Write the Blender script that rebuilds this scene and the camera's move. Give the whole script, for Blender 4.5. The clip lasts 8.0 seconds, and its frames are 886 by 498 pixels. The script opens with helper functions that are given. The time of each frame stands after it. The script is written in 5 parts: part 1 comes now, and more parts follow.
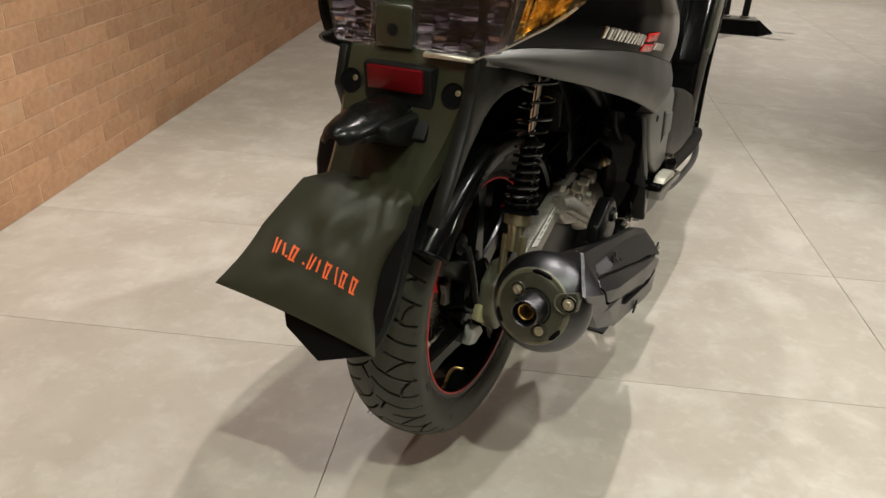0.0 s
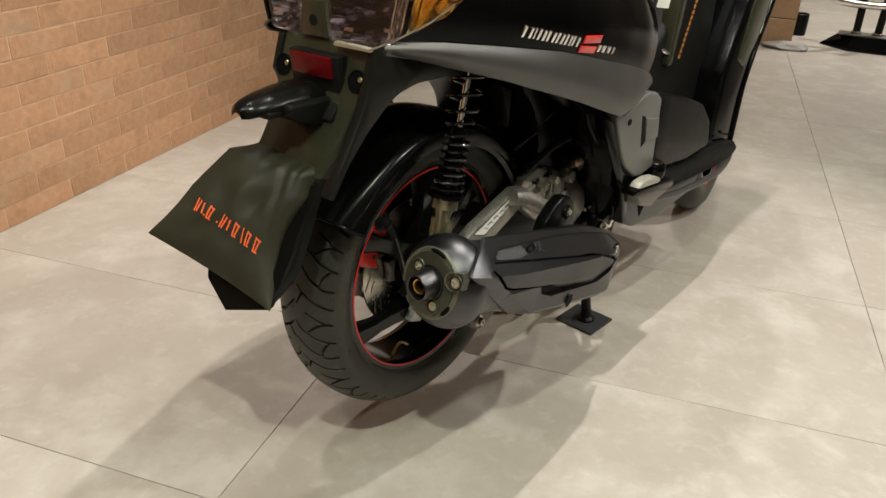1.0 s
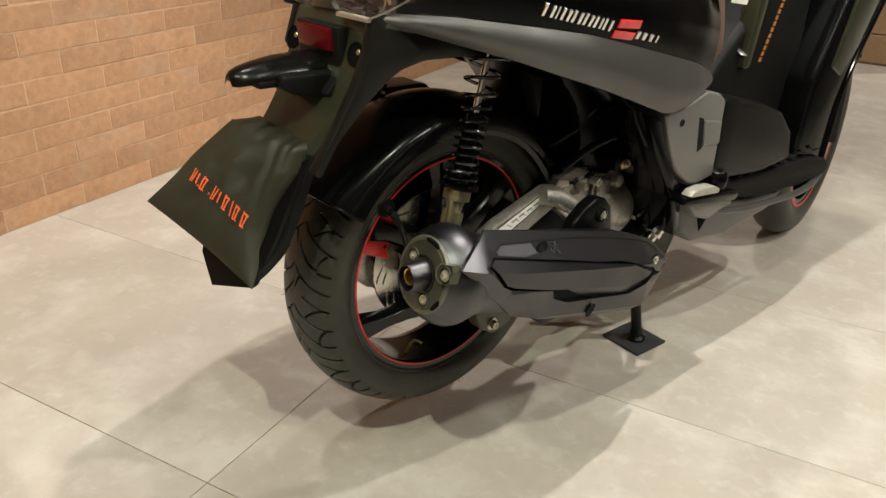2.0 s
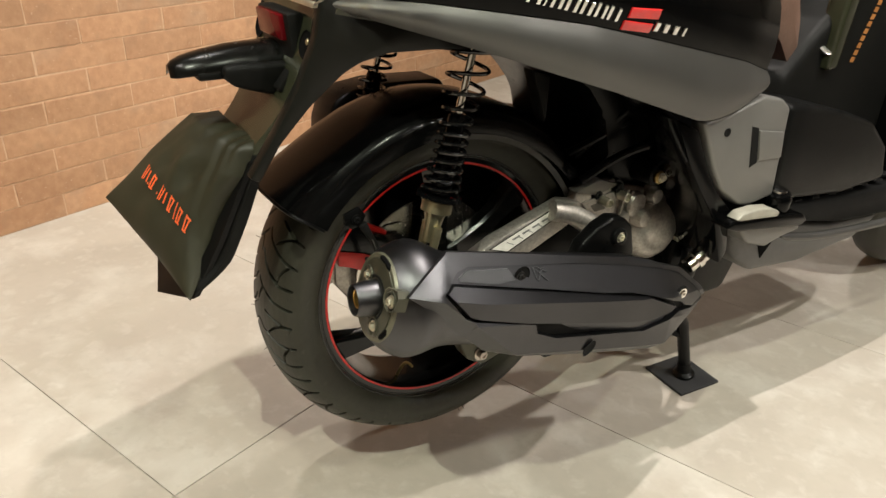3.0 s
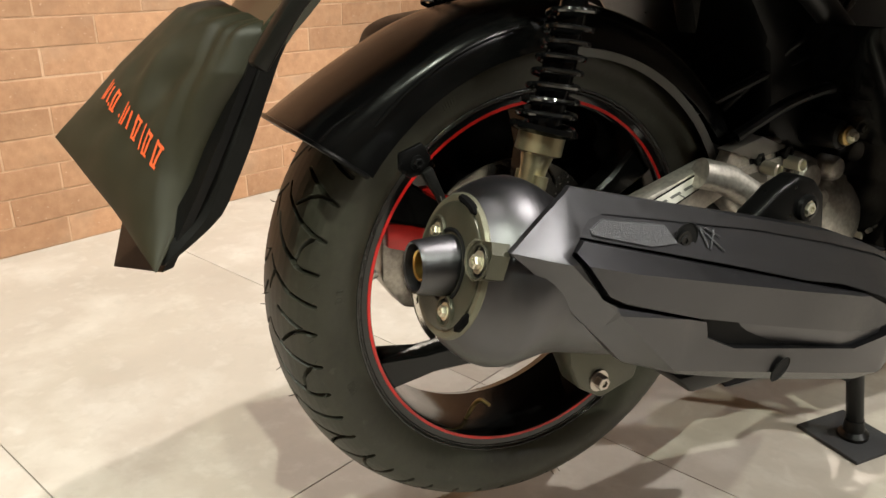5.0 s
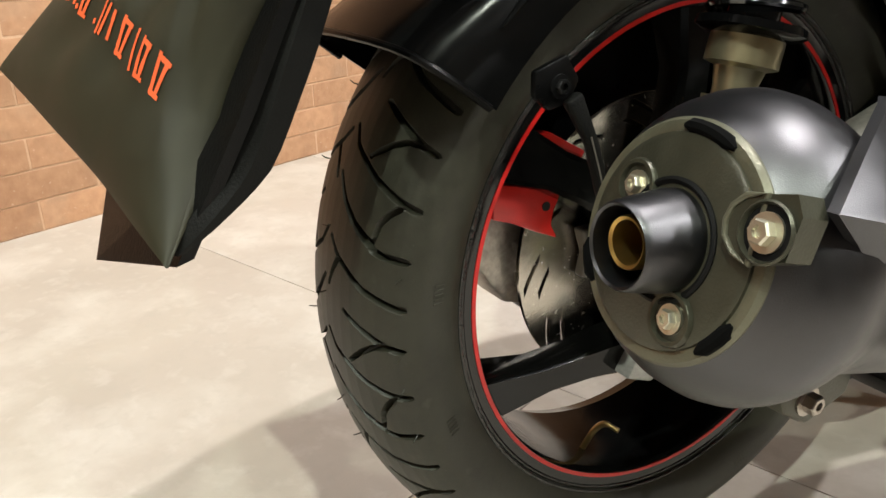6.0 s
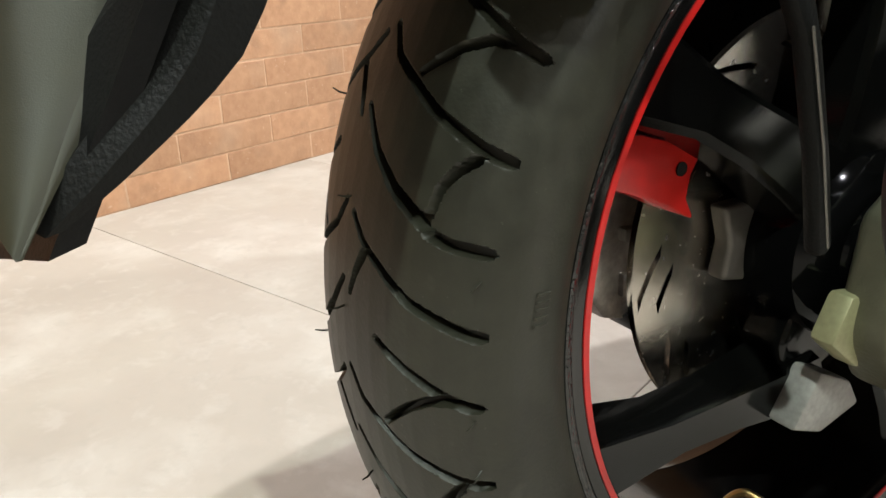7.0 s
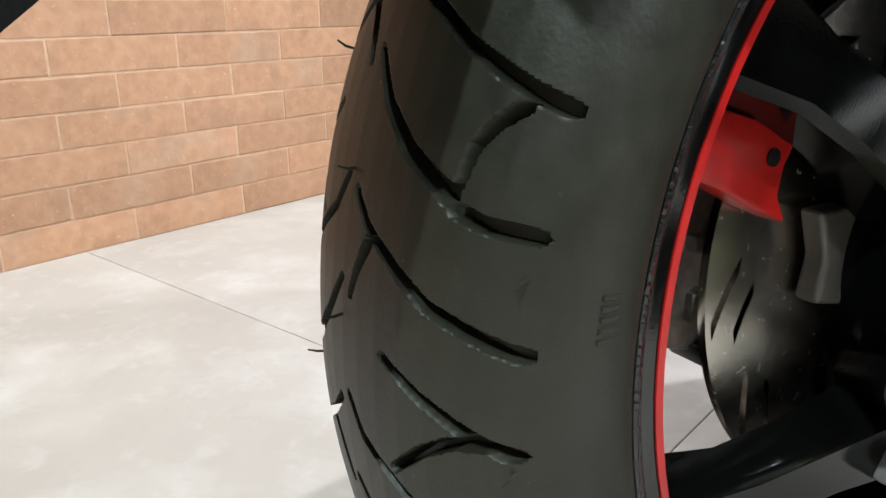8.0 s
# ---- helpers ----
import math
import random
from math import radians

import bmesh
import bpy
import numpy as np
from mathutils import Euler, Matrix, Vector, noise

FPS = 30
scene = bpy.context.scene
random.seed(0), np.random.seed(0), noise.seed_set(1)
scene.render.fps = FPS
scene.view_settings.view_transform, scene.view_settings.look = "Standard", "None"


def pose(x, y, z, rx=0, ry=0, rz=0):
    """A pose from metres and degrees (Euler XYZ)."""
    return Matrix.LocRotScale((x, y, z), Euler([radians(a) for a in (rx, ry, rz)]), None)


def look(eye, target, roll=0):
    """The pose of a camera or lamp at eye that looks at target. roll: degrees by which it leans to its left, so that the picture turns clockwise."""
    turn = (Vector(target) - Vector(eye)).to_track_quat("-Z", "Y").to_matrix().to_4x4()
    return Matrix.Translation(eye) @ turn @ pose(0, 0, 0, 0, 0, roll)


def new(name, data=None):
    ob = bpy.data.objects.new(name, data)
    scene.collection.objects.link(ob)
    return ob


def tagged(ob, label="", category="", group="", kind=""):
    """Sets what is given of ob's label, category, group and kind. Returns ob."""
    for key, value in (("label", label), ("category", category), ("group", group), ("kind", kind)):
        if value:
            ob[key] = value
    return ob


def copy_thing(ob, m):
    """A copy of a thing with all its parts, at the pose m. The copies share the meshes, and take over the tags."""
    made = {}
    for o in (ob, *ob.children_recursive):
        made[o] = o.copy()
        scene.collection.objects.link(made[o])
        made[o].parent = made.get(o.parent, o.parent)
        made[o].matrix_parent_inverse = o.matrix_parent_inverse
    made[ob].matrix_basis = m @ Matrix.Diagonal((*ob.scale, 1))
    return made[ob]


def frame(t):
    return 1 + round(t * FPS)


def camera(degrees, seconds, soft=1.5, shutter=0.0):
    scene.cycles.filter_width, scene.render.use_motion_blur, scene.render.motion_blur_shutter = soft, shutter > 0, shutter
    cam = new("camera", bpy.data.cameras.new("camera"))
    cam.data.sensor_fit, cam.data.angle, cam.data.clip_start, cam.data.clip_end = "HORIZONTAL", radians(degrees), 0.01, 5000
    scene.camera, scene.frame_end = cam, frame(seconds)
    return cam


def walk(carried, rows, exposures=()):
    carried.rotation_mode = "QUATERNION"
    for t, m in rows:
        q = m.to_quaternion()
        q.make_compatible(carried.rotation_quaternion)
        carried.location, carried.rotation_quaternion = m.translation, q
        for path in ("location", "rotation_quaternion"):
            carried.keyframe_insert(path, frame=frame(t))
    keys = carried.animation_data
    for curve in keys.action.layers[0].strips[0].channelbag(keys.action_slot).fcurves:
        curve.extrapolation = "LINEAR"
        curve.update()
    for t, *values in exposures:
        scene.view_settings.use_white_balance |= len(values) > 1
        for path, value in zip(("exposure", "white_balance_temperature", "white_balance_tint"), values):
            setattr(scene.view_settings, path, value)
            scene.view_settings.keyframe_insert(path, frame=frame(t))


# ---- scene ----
cam = camera(60.1, 8.0)
PATH = [
    (0, (0.311, -0.81, 0.995), (0.119, 0.966, 0.096), 2.4),
    (0.5, (0.465, -0.803, 0.999), (0.09, 0.941, 0.093), 2.5),
    (1, (0.661, -0.829, 1.009), (0.119, 0.874, 0.11), 2.4),
    (1.5, (0.748, -0.795, 0.979), (0.062, 0.861, 0.091), 2.3),
    (2.8, (0.883, -0.519, 0.929), (-0.155, 0.943, 0.042), 2.0),
    (3, (0.901, -0.471, 0.923), (-0.19, 0.943, 0.024), 1.3),
    (3.5, (0.866, -0.386, 0.824), (-0.329, 0.973, -0.026), 0.3),
    (4, (0.82, -0.323, 0.718), (-0.427, 1.06, -0.01), 0.8),
    (4.2, (0.814, -0.308, 0.701), (-0.439, 1.086, 0.003), 1.0),
    (5.3, (0.616, -0.27, 0.642), (-0.6, 1.142, -0.083), 0.2),
    (5.5, (0.569, -0.256, 0.626), (-0.635, 1.158, -0.116), -0.1),
    (6, (0.465, -0.184, 0.572), (-0.721, 1.237, -0.185), -0.8),
    (6.5, (0.383, -0.119, 0.523), (-0.796, 1.31, -0.23), -1.3),
    (7, (0.318, -0.071, 0.486), (-0.864, 1.372, -0.234), -1.6),
    (7.5, (0.28, -0.036, 0.454), (-0.932, 1.417, -0.195), -1.1),
    (8, (0.275, -0.025, 0.444), (-0.967, 1.421, -0.159), -0.8),
]
walk(cam, [(t, look(eye, target, roll)) for t, eye, target, roll in PATH], [(0, -0.53, 6300, 10), (1.5, -0.40, 6400, 10), (3, -0.14, 6450, 10), (4, 0.04, 6450, 10), (5.5, 0.12, 6200, 10), (6.5, 0.14, 5950, 10), (7, 0.12, 5800, 9), (7.5, 0.12, 5700, 9), (8, 0.12, 5300, 9)])
# ---- world and light ----
world = bpy.data.worlds.new("world")
scene.world = world
world.use_nodes = True
world.node_tree.nodes["Background"].inputs[0].default_value = (1.0, 0.9, 0.8, 1)
world.node_tree.nodes["Background"].inputs[1].default_value = 0.05


def spot(name, place, target, power, size=70, soft=0.05, colour=(1.0, 0.945, 0.86)):
    lamp = bpy.data.lights.new(name, "SPOT")
    lamp.energy, lamp.color, lamp.spot_size, lamp.spot_blend, lamp.shadow_soft_size = power, colour, radians(size), 0.6, soft
    ob = new(name, lamp)
    ob.matrix_world = look(place, target)
    return ob


GREENISH = (0.96, 1.0, 0.80)
spot("ceiling_and_fill_spot", (0.72, -1.35, 2.95), (0.15, 0.6, 0), 235, 66, 0.025, GREENISH)
spot("ceiling_and_fill_spot", (0.62, 0.98, 2.95), (0.25, 0.35, 0), 235, 84, 0.022, (1.0, 0.915, 0.84))
spot("ceiling_and_fill_spot", (-0.55, 0.25, 2.95), (0.3, 0.5, 0), 95)
# From here on: unseen lamps added as fill, placed to suit the brightness.
spot("ceiling_and_fill_spot", (2.0, -0.5, 2.95), (0.7, 0.6, 0), 105, 70, 0.05, GREENISH)
spot("ceiling_and_fill_spot", (2.3, 1.15, 2.95), (0.65, 0.85, 0), 245, 62, 0.03)
spot("ceiling_and_fill_spot", (-0.45, -1.6, 2.95), (-0.3, 0.3, 0.2), 110, 84)
spot("ceiling_and_fill_spot", (-0.3, 2.6, 2.95), (-0.7, 2.4, 0), 150, 100)
spot("ceiling_and_fill_spot", (1.6, 4.2, 2.95), (1.6, 4.4, 0), 260, 100)
spot("ceiling_and_fill_spot", (2.7, 6.2, 2.95), (2.7, 6.2, 0), 420, 110)
spot("ceiling_and_fill_spot", (4.0, 0.6, 2.95), (0.9, 0.6, 0), 200, 64, 0.05)
spot("ceiling_and_fill_spot", (2.6, -2.9, 2.95), (2.6, -2.9, 0), 260, 100)
spot("ceiling_and_fill_spot", (0.4, -3.2, 2.95), (0.4, -3.2, 0), 200, 95)


# ---- materials ----
def mat(name, colour, rough=0.5, metal=0.0, vary=0.15, scale=8.0, bump=0.0, bump_scale=200.0, coat=0.0, tint=None, spec=0.5):
    """A surface whose colour drifts at two scales and whose relief is fine noise."""
    m = bpy.data.materials.new(name)
    m.use_nodes = True
    n, l = m.node_tree.nodes, m.node_tree.links
    b = n["Principled BSDF"]
    b.inputs["Roughness"].default_value, b.inputs["Metallic"].default_value = rough, metal
    b.inputs["Coat Weight"].default_value, b.inputs["Coat Roughness"].default_value = coat, 0.08
    b.inputs["Specular IOR Level"].default_value = spec
    tc = n.new("ShaderNodeTexCoord")
    big, small = n.new("ShaderNodeTexNoise"), n.new("ShaderNodeTexNoise")
    big.inputs["Scale"].default_value, small.inputs["Scale"].default_value = scale, scale * 9
    big.inputs["Detail"].default_value = small.inputs["Detail"].default_value = 5
    l.new(tc.outputs["Object"], big.inputs["Vector"]), l.new(tc.outputs["Object"], small.inputs["Vector"])
    add = n.new("ShaderNodeMath")
    add.operation = "ADD"
    l.new(big.outputs["Fac"], add.inputs[0]), l.new(small.outputs["Fac"], add.inputs[1])
    ramp = n.new("ShaderNodeMapRange")
    ramp.inputs["From Min"].default_value, ramp.inputs["From Max"].default_value = 0.7, 1.3
    l.new(add.outputs[0], ramp.inputs["Value"])
    mix = n.new("ShaderNodeMix")
    mix.data_type = "RGBA"
    c2 = tint or [c * (1 + vary) for c in colour]
    mix.inputs["A"].default_value = (*[c * (1 - vary) for c in colour], 1)
    mix.inputs["B"].default_value = (*[min(1, c) for c in c2], 1)
    l.new(ramp.outputs[0], mix.inputs["Factor"])
    l.new(mix.outputs["Result"], b.inputs["Base Color"])
    rr = n.new("ShaderNodeMapRange")
    rr.inputs["To Min"].default_value, rr.inputs["To Max"].default_value = max(0.02, rough - 0.07), min(1, rough + 0.07)
    l.new(small.outputs["Fac"], rr.inputs["Value"]), l.new(rr.outputs[0], b.inputs["Roughness"])
    if bump:
        fine, bp = n.new("ShaderNodeTexNoise"), n.new("ShaderNodeBump")
        fine.inputs["Scale"].default_value = bump_scale
        fine.inputs["Detail"].default_value = 3
        l.new(tc.outputs["Object"], fine.inputs["Vector"])
        bp.inputs["Strength"].default_value, bp.inputs["Distance"].default_value = bump, 0.002
        l.new(fine.outputs["Fac"], bp.inputs["Height"]), l.new(bp.outputs["Normal"], b.inputs["Normal"])
    return m


def tile_material():
    """Cement-look porcelain: soft pale clouds over warm grey, shifted from tile to tile."""
    m = mat("cement_tile", (0.435, 0.39, 0.335), 0.38, vary=0.05, scale=3.2, bump=0.03, bump_scale=45)
    n, l = m.node_tree.nodes, m.node_tree.links
    b = n["Principled BSDF"]
    base = b.inputs["Base Color"].links[0].from_socket
    tc, info, add = n.new("ShaderNodeTexCoord"), n.new("ShaderNodeObjectInfo"), n.new("ShaderNodeVectorMath")
    add.operation = "MULTIPLY_ADD"
    l.new(info.outputs["Random"], add.inputs[0])
    add.inputs[1].default_value = (37, 53, 11)
    l.new(tc.outputs["Object"], add.inputs[2])
    for scale, low, high, colour, most in ((2.2, 0.44, 0.72, (0.52, 0.475, 0.42, 1), 0.6), (7.0, 0.48, 0.68, (0.59, 0.555, 0.50, 1), 0.65), (26.0, 0.54, 0.70, (0.64, 0.61, 0.56, 1), 0.3), (1.3, 0.52, 0.75, (0.41, 0.365, 0.305, 1), 0.45), (45.0, 0.56, 0.70, (0.40, 0.365, 0.315, 1), 0.35)):
        t, r, x = n.new("ShaderNodeTexNoise"), n.new("ShaderNodeMapRange"), n.new("ShaderNodeMix")
        t.inputs["Scale"].default_value, t.inputs["Detail"].default_value, t.inputs["Roughness"].default_value, t.inputs["Distortion"].default_value = scale, 6, 0.55, 0.25
        l.new(add.outputs[0], t.inputs["Vector"])
        r.inputs["From Min"].default_value, r.inputs["From Max"].default_value, r.inputs["To Max"].default_value = low, high, most
        l.new(t.outputs["Fac"], r.inputs["Value"])
        x.data_type = "RGBA"
        x.inputs["B"].default_value = colour
        l.new(r.outputs[0], x.inputs["Factor"]), l.new(base, x.inputs["A"])
        base = x.outputs["Result"]
    l.new(base, b.inputs["Base Color"])
    return m


def brick_material():
    """Wire-cut brick: fired patches, a tint for each brick, pale pits and specks."""
    m = mat("brick", (0.445, 0.232, 0.125), 0.88, vary=0.14, scale=5, bump=0.5, bump_scale=120, tint=(0.52, 0.30, 0.17))
    n, l = m.node_tree.nodes, m.node_tree.links
    b = n["Principled BSDF"]
    base = b.inputs["Base Color"].links[0].from_socket
    info, geo, pick = n.new("ShaderNodeObjectInfo"), n.new("ShaderNodeNewGeometry"), n.new("ShaderNodeMath")
    l.new(info.outputs["Random"], pick.inputs[0]), l.new(geo.outputs["Random Per Island"], pick.inputs[1])
    hue = n.new("ShaderNodeHueSaturation")
    r = n.new("ShaderNodeMapRange")
    r.inputs["From Max"].default_value, r.inputs["To Min"].default_value, r.inputs["To Max"].default_value = 2.0, 0.78, 1.22
    l.new(pick.outputs[0], r.inputs["Value"]), l.new(r.outputs[0], hue.inputs["Value"]), l.new(base, hue.inputs["Color"])
    base = hue.outputs["Color"]
    tc = n.new("ShaderNodeTexCoord")
    for scale, low, high, colour, most in ((14, 0.56, 0.68, (0.34, 0.19, 0.11, 1), 0.55), (120, 0.66, 0.72, (0.66, 0.48, 0.34, 1), 0.45), (5.0, 0.55, 0.7, (0.46, 0.34, 0.24, 1), 0.35)):
        t, q, x = n.new("ShaderNodeTexNoise"), n.new("ShaderNodeMapRange"), n.new("ShaderNodeMix")
        t.inputs["Scale"].default_value, t.inputs["Detail"].default_value = scale, 4
        place = n.new("ShaderNodeVectorMath")
        place.operation = "MULTIPLY_ADD"
        place.inputs[1].default_value = (31, 17, 43)
        l.new(info.outputs["Random"], place.inputs[0]), l.new(tc.outputs["Object"], place.inputs[2])
        l.new(place.outputs[0], t.inputs["Vector"])
        q.inputs["From Min"].default_value, q.inputs["From Max"].default_value, q.inputs["To Max"].default_value = low, high, most
        l.new(t.outputs["Fac"], q.inputs["Value"])
        x.data_type = "RGBA"
        x.inputs["B"].default_value = colour
        l.new(q.outputs[0], x.inputs["Factor"]), l.new(base, x.inputs["A"])
        base = x.outputs["Result"]
    l.new(base, b.inputs["Base Color"])
    return m


TILE = tile_material()
GROUT = mat("grout", (0.2, 0.18, 0.16), 0.9)
BRICK = brick_material()
MORTAR = mat("mortar", (0.56, 0.365, 0.235), 0.95, vary=0.12, bump=0.6, bump_scale=260)
DARK_CEILING = mat("ceiling_paint", (0.22, 0.205, 0.18), 0.9, vary=0.04)
WHITE = mat("plaster", (0.62, 0.58, 0.50), 0.9, vary=0.05)
def speckle(m, spots):
    """Lays dust, specks or stains over a material: rows of noise scale, low, high, colour, most."""
    n, l = m.node_tree.nodes, m.node_tree.links
    b = n["Principled BSDF"]
    base = b.inputs["Base Color"].links[0].from_socket
    tc = n.new("ShaderNodeTexCoord")
    for scale, low, high, colour, most in spots:
        t, q, x = n.new("ShaderNodeTexNoise"), n.new("ShaderNodeMapRange"), n.new("ShaderNodeMix")
        t.inputs["Scale"].default_value, t.inputs["Detail"].default_value = scale, 4
        l.new(tc.outputs["Object"], t.inputs["Vector"])
        q.inputs["From Min"].default_value, q.inputs["From Max"].default_value, q.inputs["To Max"].default_value = low, high, most
        l.new(t.outputs["Fac"], q.inputs["Value"])
        x.data_type = "RGBA"
        x.inputs["B"].default_value = (*colour, 1)
        l.new(q.outputs[0], x.inputs["Factor"]), l.new(base, x.inputs["A"])
        base = x.outputs["Result"]
    l.new(base, b.inputs["Base Color"])
    return m


RUBBER = mat("rubber", (0.024, 0.0235, 0.0155), 0.46, vary=0.25, scale=14, bump=0.08, bump_scale=500, spec=0.42)
BLACK_GLOSS = mat("black_gloss_paint", (0.0022, 0.0022, 0.0023), 0.09, spec=0.14, vary=0.05)
BLACK_SATIN = mat("black_satin_paint", (0.0028, 0.0028, 0.0028), 0.3, spec=0.12, bump=0.05, bump_scale=900)
BLACK_PLASTIC = mat("black_plastic", (0.005, 0.005, 0.0045), 0.5, spec=0.14, bump=0.2, bump_scale=700)
DARK_METAL = mat("black_painted_metal", (0.004, 0.004, 0.004), 0.34, spec=0.22)
# Near-black colours: shade painted into slots, wells and openings; soot in the pipe bore.
VOID = mat("soot_and_hole_shade", (0.0015, 0.0015, 0.0015), 0.95, spec=0.1)
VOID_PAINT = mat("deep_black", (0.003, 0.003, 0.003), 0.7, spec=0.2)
GREY_SHIELD = mat("graphite_paint", (0.086, 0.086, 0.091), 0.36, metal=1.0, vary=0.05, scale=14, bump=0.09, bump_scale=1600)
GREY_SHIELD_DARK = mat("graphite_textured", (0.060, 0.060, 0.064), 0.40, metal=1.0, vary=0.05, scale=14, bump=0.12, bump_scale=1300)
KNURL = mat("knurled_graphite", (0.07, 0.071, 0.077), 0.38, metal=0.5, bump=0.8, bump_scale=1000)
END_GREY = mat("cast_grey_paint", (0.060, 0.059, 0.041), 0.36, metal=0.5, bump=0.12, bump_scale=700)
speckle(RUBBER, [(11, 0.50, 0.72, (0.026, 0.025, 0.017), 0.6), (420, 0.72, 0.77, (0.13, 0.12, 0.10), 0.45), (60, 0.66, 0.74, (0.06, 0.056, 0.046), 0.35), (150, 0.73, 0.76, (0.10, 0.095, 0.08), 0.4)])
RUBBER_SHINE = mat("rubber_bead", (0.016, 0.016, 0.015), 0.16, spec=0.6, bump=0.9, bump_scale=260)
MAT_BLACK = mat("footboard_rubber", (0.006, 0.006, 0.006), 0.6, spec=0.12, bump=0.2, bump_scale=400)
FOOTWELL = mat("charcoal_plastic", (0.004, 0.004, 0.004), 0.36, spec=0.14, bump=0.15, bump_scale=700)
# Lighter grey that paints the light caught by the mudguard skirt's edge.
EDGE_LIT = mat("lit_edge_grey", (0.075, 0.073, 0.066), 0.5)
WHEEL_BLACK = mat("black_wheel_paint", (0.003, 0.003, 0.003), 0.13, spec=0.5, bump=0.03, bump_scale=800)
SPOKE_BLACK = mat("satin_spoke_paint", (0.0028, 0.0028, 0.0026), 0.1, spec=0.26, bump=0.03, bump_scale=900)
SPRING_BLACK = mat("black_spring_paint", (0.004, 0.004, 0.004), 0.12, spec=0.9)
DULL_STEEL = mat("dull_cast_steel", (0.13, 0.12, 0.105), 0.5, metal=0.6, bump=0.15, bump_scale=400)
DISC_STEEL = mat("ground_disc_steel", (0.56, 0.52, 0.46), 0.25, metal=1.0, vary=0.12, scale=20)
FENDER_BLACK = mat("gloss_black_plastic", (0.003, 0.003, 0.003), 0.2, spec=0.2, bump=0.015, bump_scale=300)
LAMP_BLACK = mat("lamp_black_plastic", (0.0035, 0.0035, 0.003), 0.25, spec=0.22)
SMOKED_CHROME = mat("smoked_chrome", (0.56, 0.53, 0.64), 0.16, metal=1.0, vary=0.35, scale=30)
AMBER_FOIL = mat("amber_foil", (0.66, 0.42, 0.12), 0.22, metal=0.8, vary=0.3, scale=30)
BADGE_CHROME = mat("badge_chrome", (0.75, 0.75, 0.74), 0.14, metal=1.0)
END_PALE = mat("bare_cast_edge", (0.125, 0.122, 0.085), 0.36, metal=0.4, bump=0.2, bump_scale=500)
# Lit copy of the grey panel: the front's stronger light is in its colour.
GREY_FRONT_LIT = mat("lit_grey_plastic", (0.175, 0.17, 0.16), 0.42, metal=0.4, vary=0.05, scale=4, bump=0.08, bump_scale=900)
BOSS_GREY = mat("bare_boss", (0.34, 0.335, 0.32), 0.45, metal=0.3, vary=0.2, scale=30)
PASSIVATED = mat("yellow_passivated_plate", (0.33, 0.32, 0.18), 0.42, metal=0.3, vary=0.15, scale=30)
GREY_PANEL = mat("grey_paint", (0.102, 0.0995, 0.096), 0.42, metal=0.65, vary=0.03, scale=3)
GREY_PANEL_DARK = mat("grey_plastic", (0.09, 0.088, 0.085), 0.45)
FLANK = mat("flank_plastic", (0.007, 0.007, 0.0055), 0.36, spec=0.22, vary=0.05, bump=0.1, bump_scale=600)
TAIL_GREY = mat("tail_plastic", (0.024, 0.0255, 0.014), 0.24, vary=0.04, scale=3, bump=0.05, bump_scale=600, spec=0.6)
CAST = mat("cast_aluminium", (0.42, 0.39, 0.35), 0.42, metal=0.8, vary=0.3, scale=22, bump=0.14, bump_scale=300)
STEEL = mat("zinc_steel", (0.62, 0.59, 0.48), 0.34, metal=0.9)
STEEL_DARK = mat("brushed_steel", (0.42, 0.38, 0.34), 0.3, metal=1.0)
OLIVE_STEEL = mat("passivated_steel", (0.42, 0.38, 0.24), 0.32, metal=0.9)
POLISHED = mat("polished_plate", (0.36, 0.345, 0.29), 0.45, metal=0.3)
BRASS = mat("brass", (0.34, 0.24, 0.1), 0.38, metal=1.0)
GOLD_PIPE = mat("heat_tinted_steel", (0.5, 0.33, 0.1), 0.35, metal=1.0)
CHROME = mat("chrome", (0.8, 0.78, 0.74), 0.1, metal=1.0)
RED = mat("red_paint", (0.47, 0.010, 0.007), 0.35)
RED_GLOSS = mat("red_badge", (0.6, 0.02, 0.02), 0.15, coat=0.5)
REFLECTOR = mat("red_reflector", (0.10, 0.003, 0.005), 0.2, spec=0.2)
BAG = mat("olive_nylon", (0.0235, 0.0225, 0.0115), 0.52, vary=0.14, bump=0.07, bump_scale=2600, spec=0.4)
ORANGE = mat("orange_print", (0.78, 0.12, 0.03), 0.6)
ORANGE_DULL = mat("orange_sticker", (0.34, 0.14, 0.035), 0.5)
SEAT_BROWN = mat("brown_leatherette", (0.15, 0.085, 0.062), 0.5, bump=0.3, bump_scale=300)
STICKER = mat("white_sticker", (0.72, 0.70, 0.64), 0.45)
PRINT_GREY = mat("grey_print", (0.16, 0.16, 0.15), 0.6)
PAD = mat("dark_pad", (0.028, 0.028, 0.03), 0.7, bump=0.3, bump_scale=300)
WOOD = mat("light_wood", (0.42, 0.27, 0.15), 0.5, vary=0.12, scale=5)
STONE = mat("grey_stone", (0.35, 0.33, 0.3), 0.85, bump=0.5, bump_scale=60)


def clear(name, colour, rough=0.05):
    m = bpy.data.materials.new(name)
    m.use_nodes = True
    b = m.node_tree.nodes["Principled BSDF"]
    b.inputs["Base Color"].default_value = (*colour, 1)
    b.inputs["Roughness"].default_value, b.inputs["Transmission Weight"].default_value, b.inputs["IOR"].default_value = rough, 1.0, 1.45
    return m


LENS = clear("clear_lens", (0.9, 0.88, 0.86))
AMBER = clear("amber_lens", (0.86, 0.62, 0.22), 0.08)


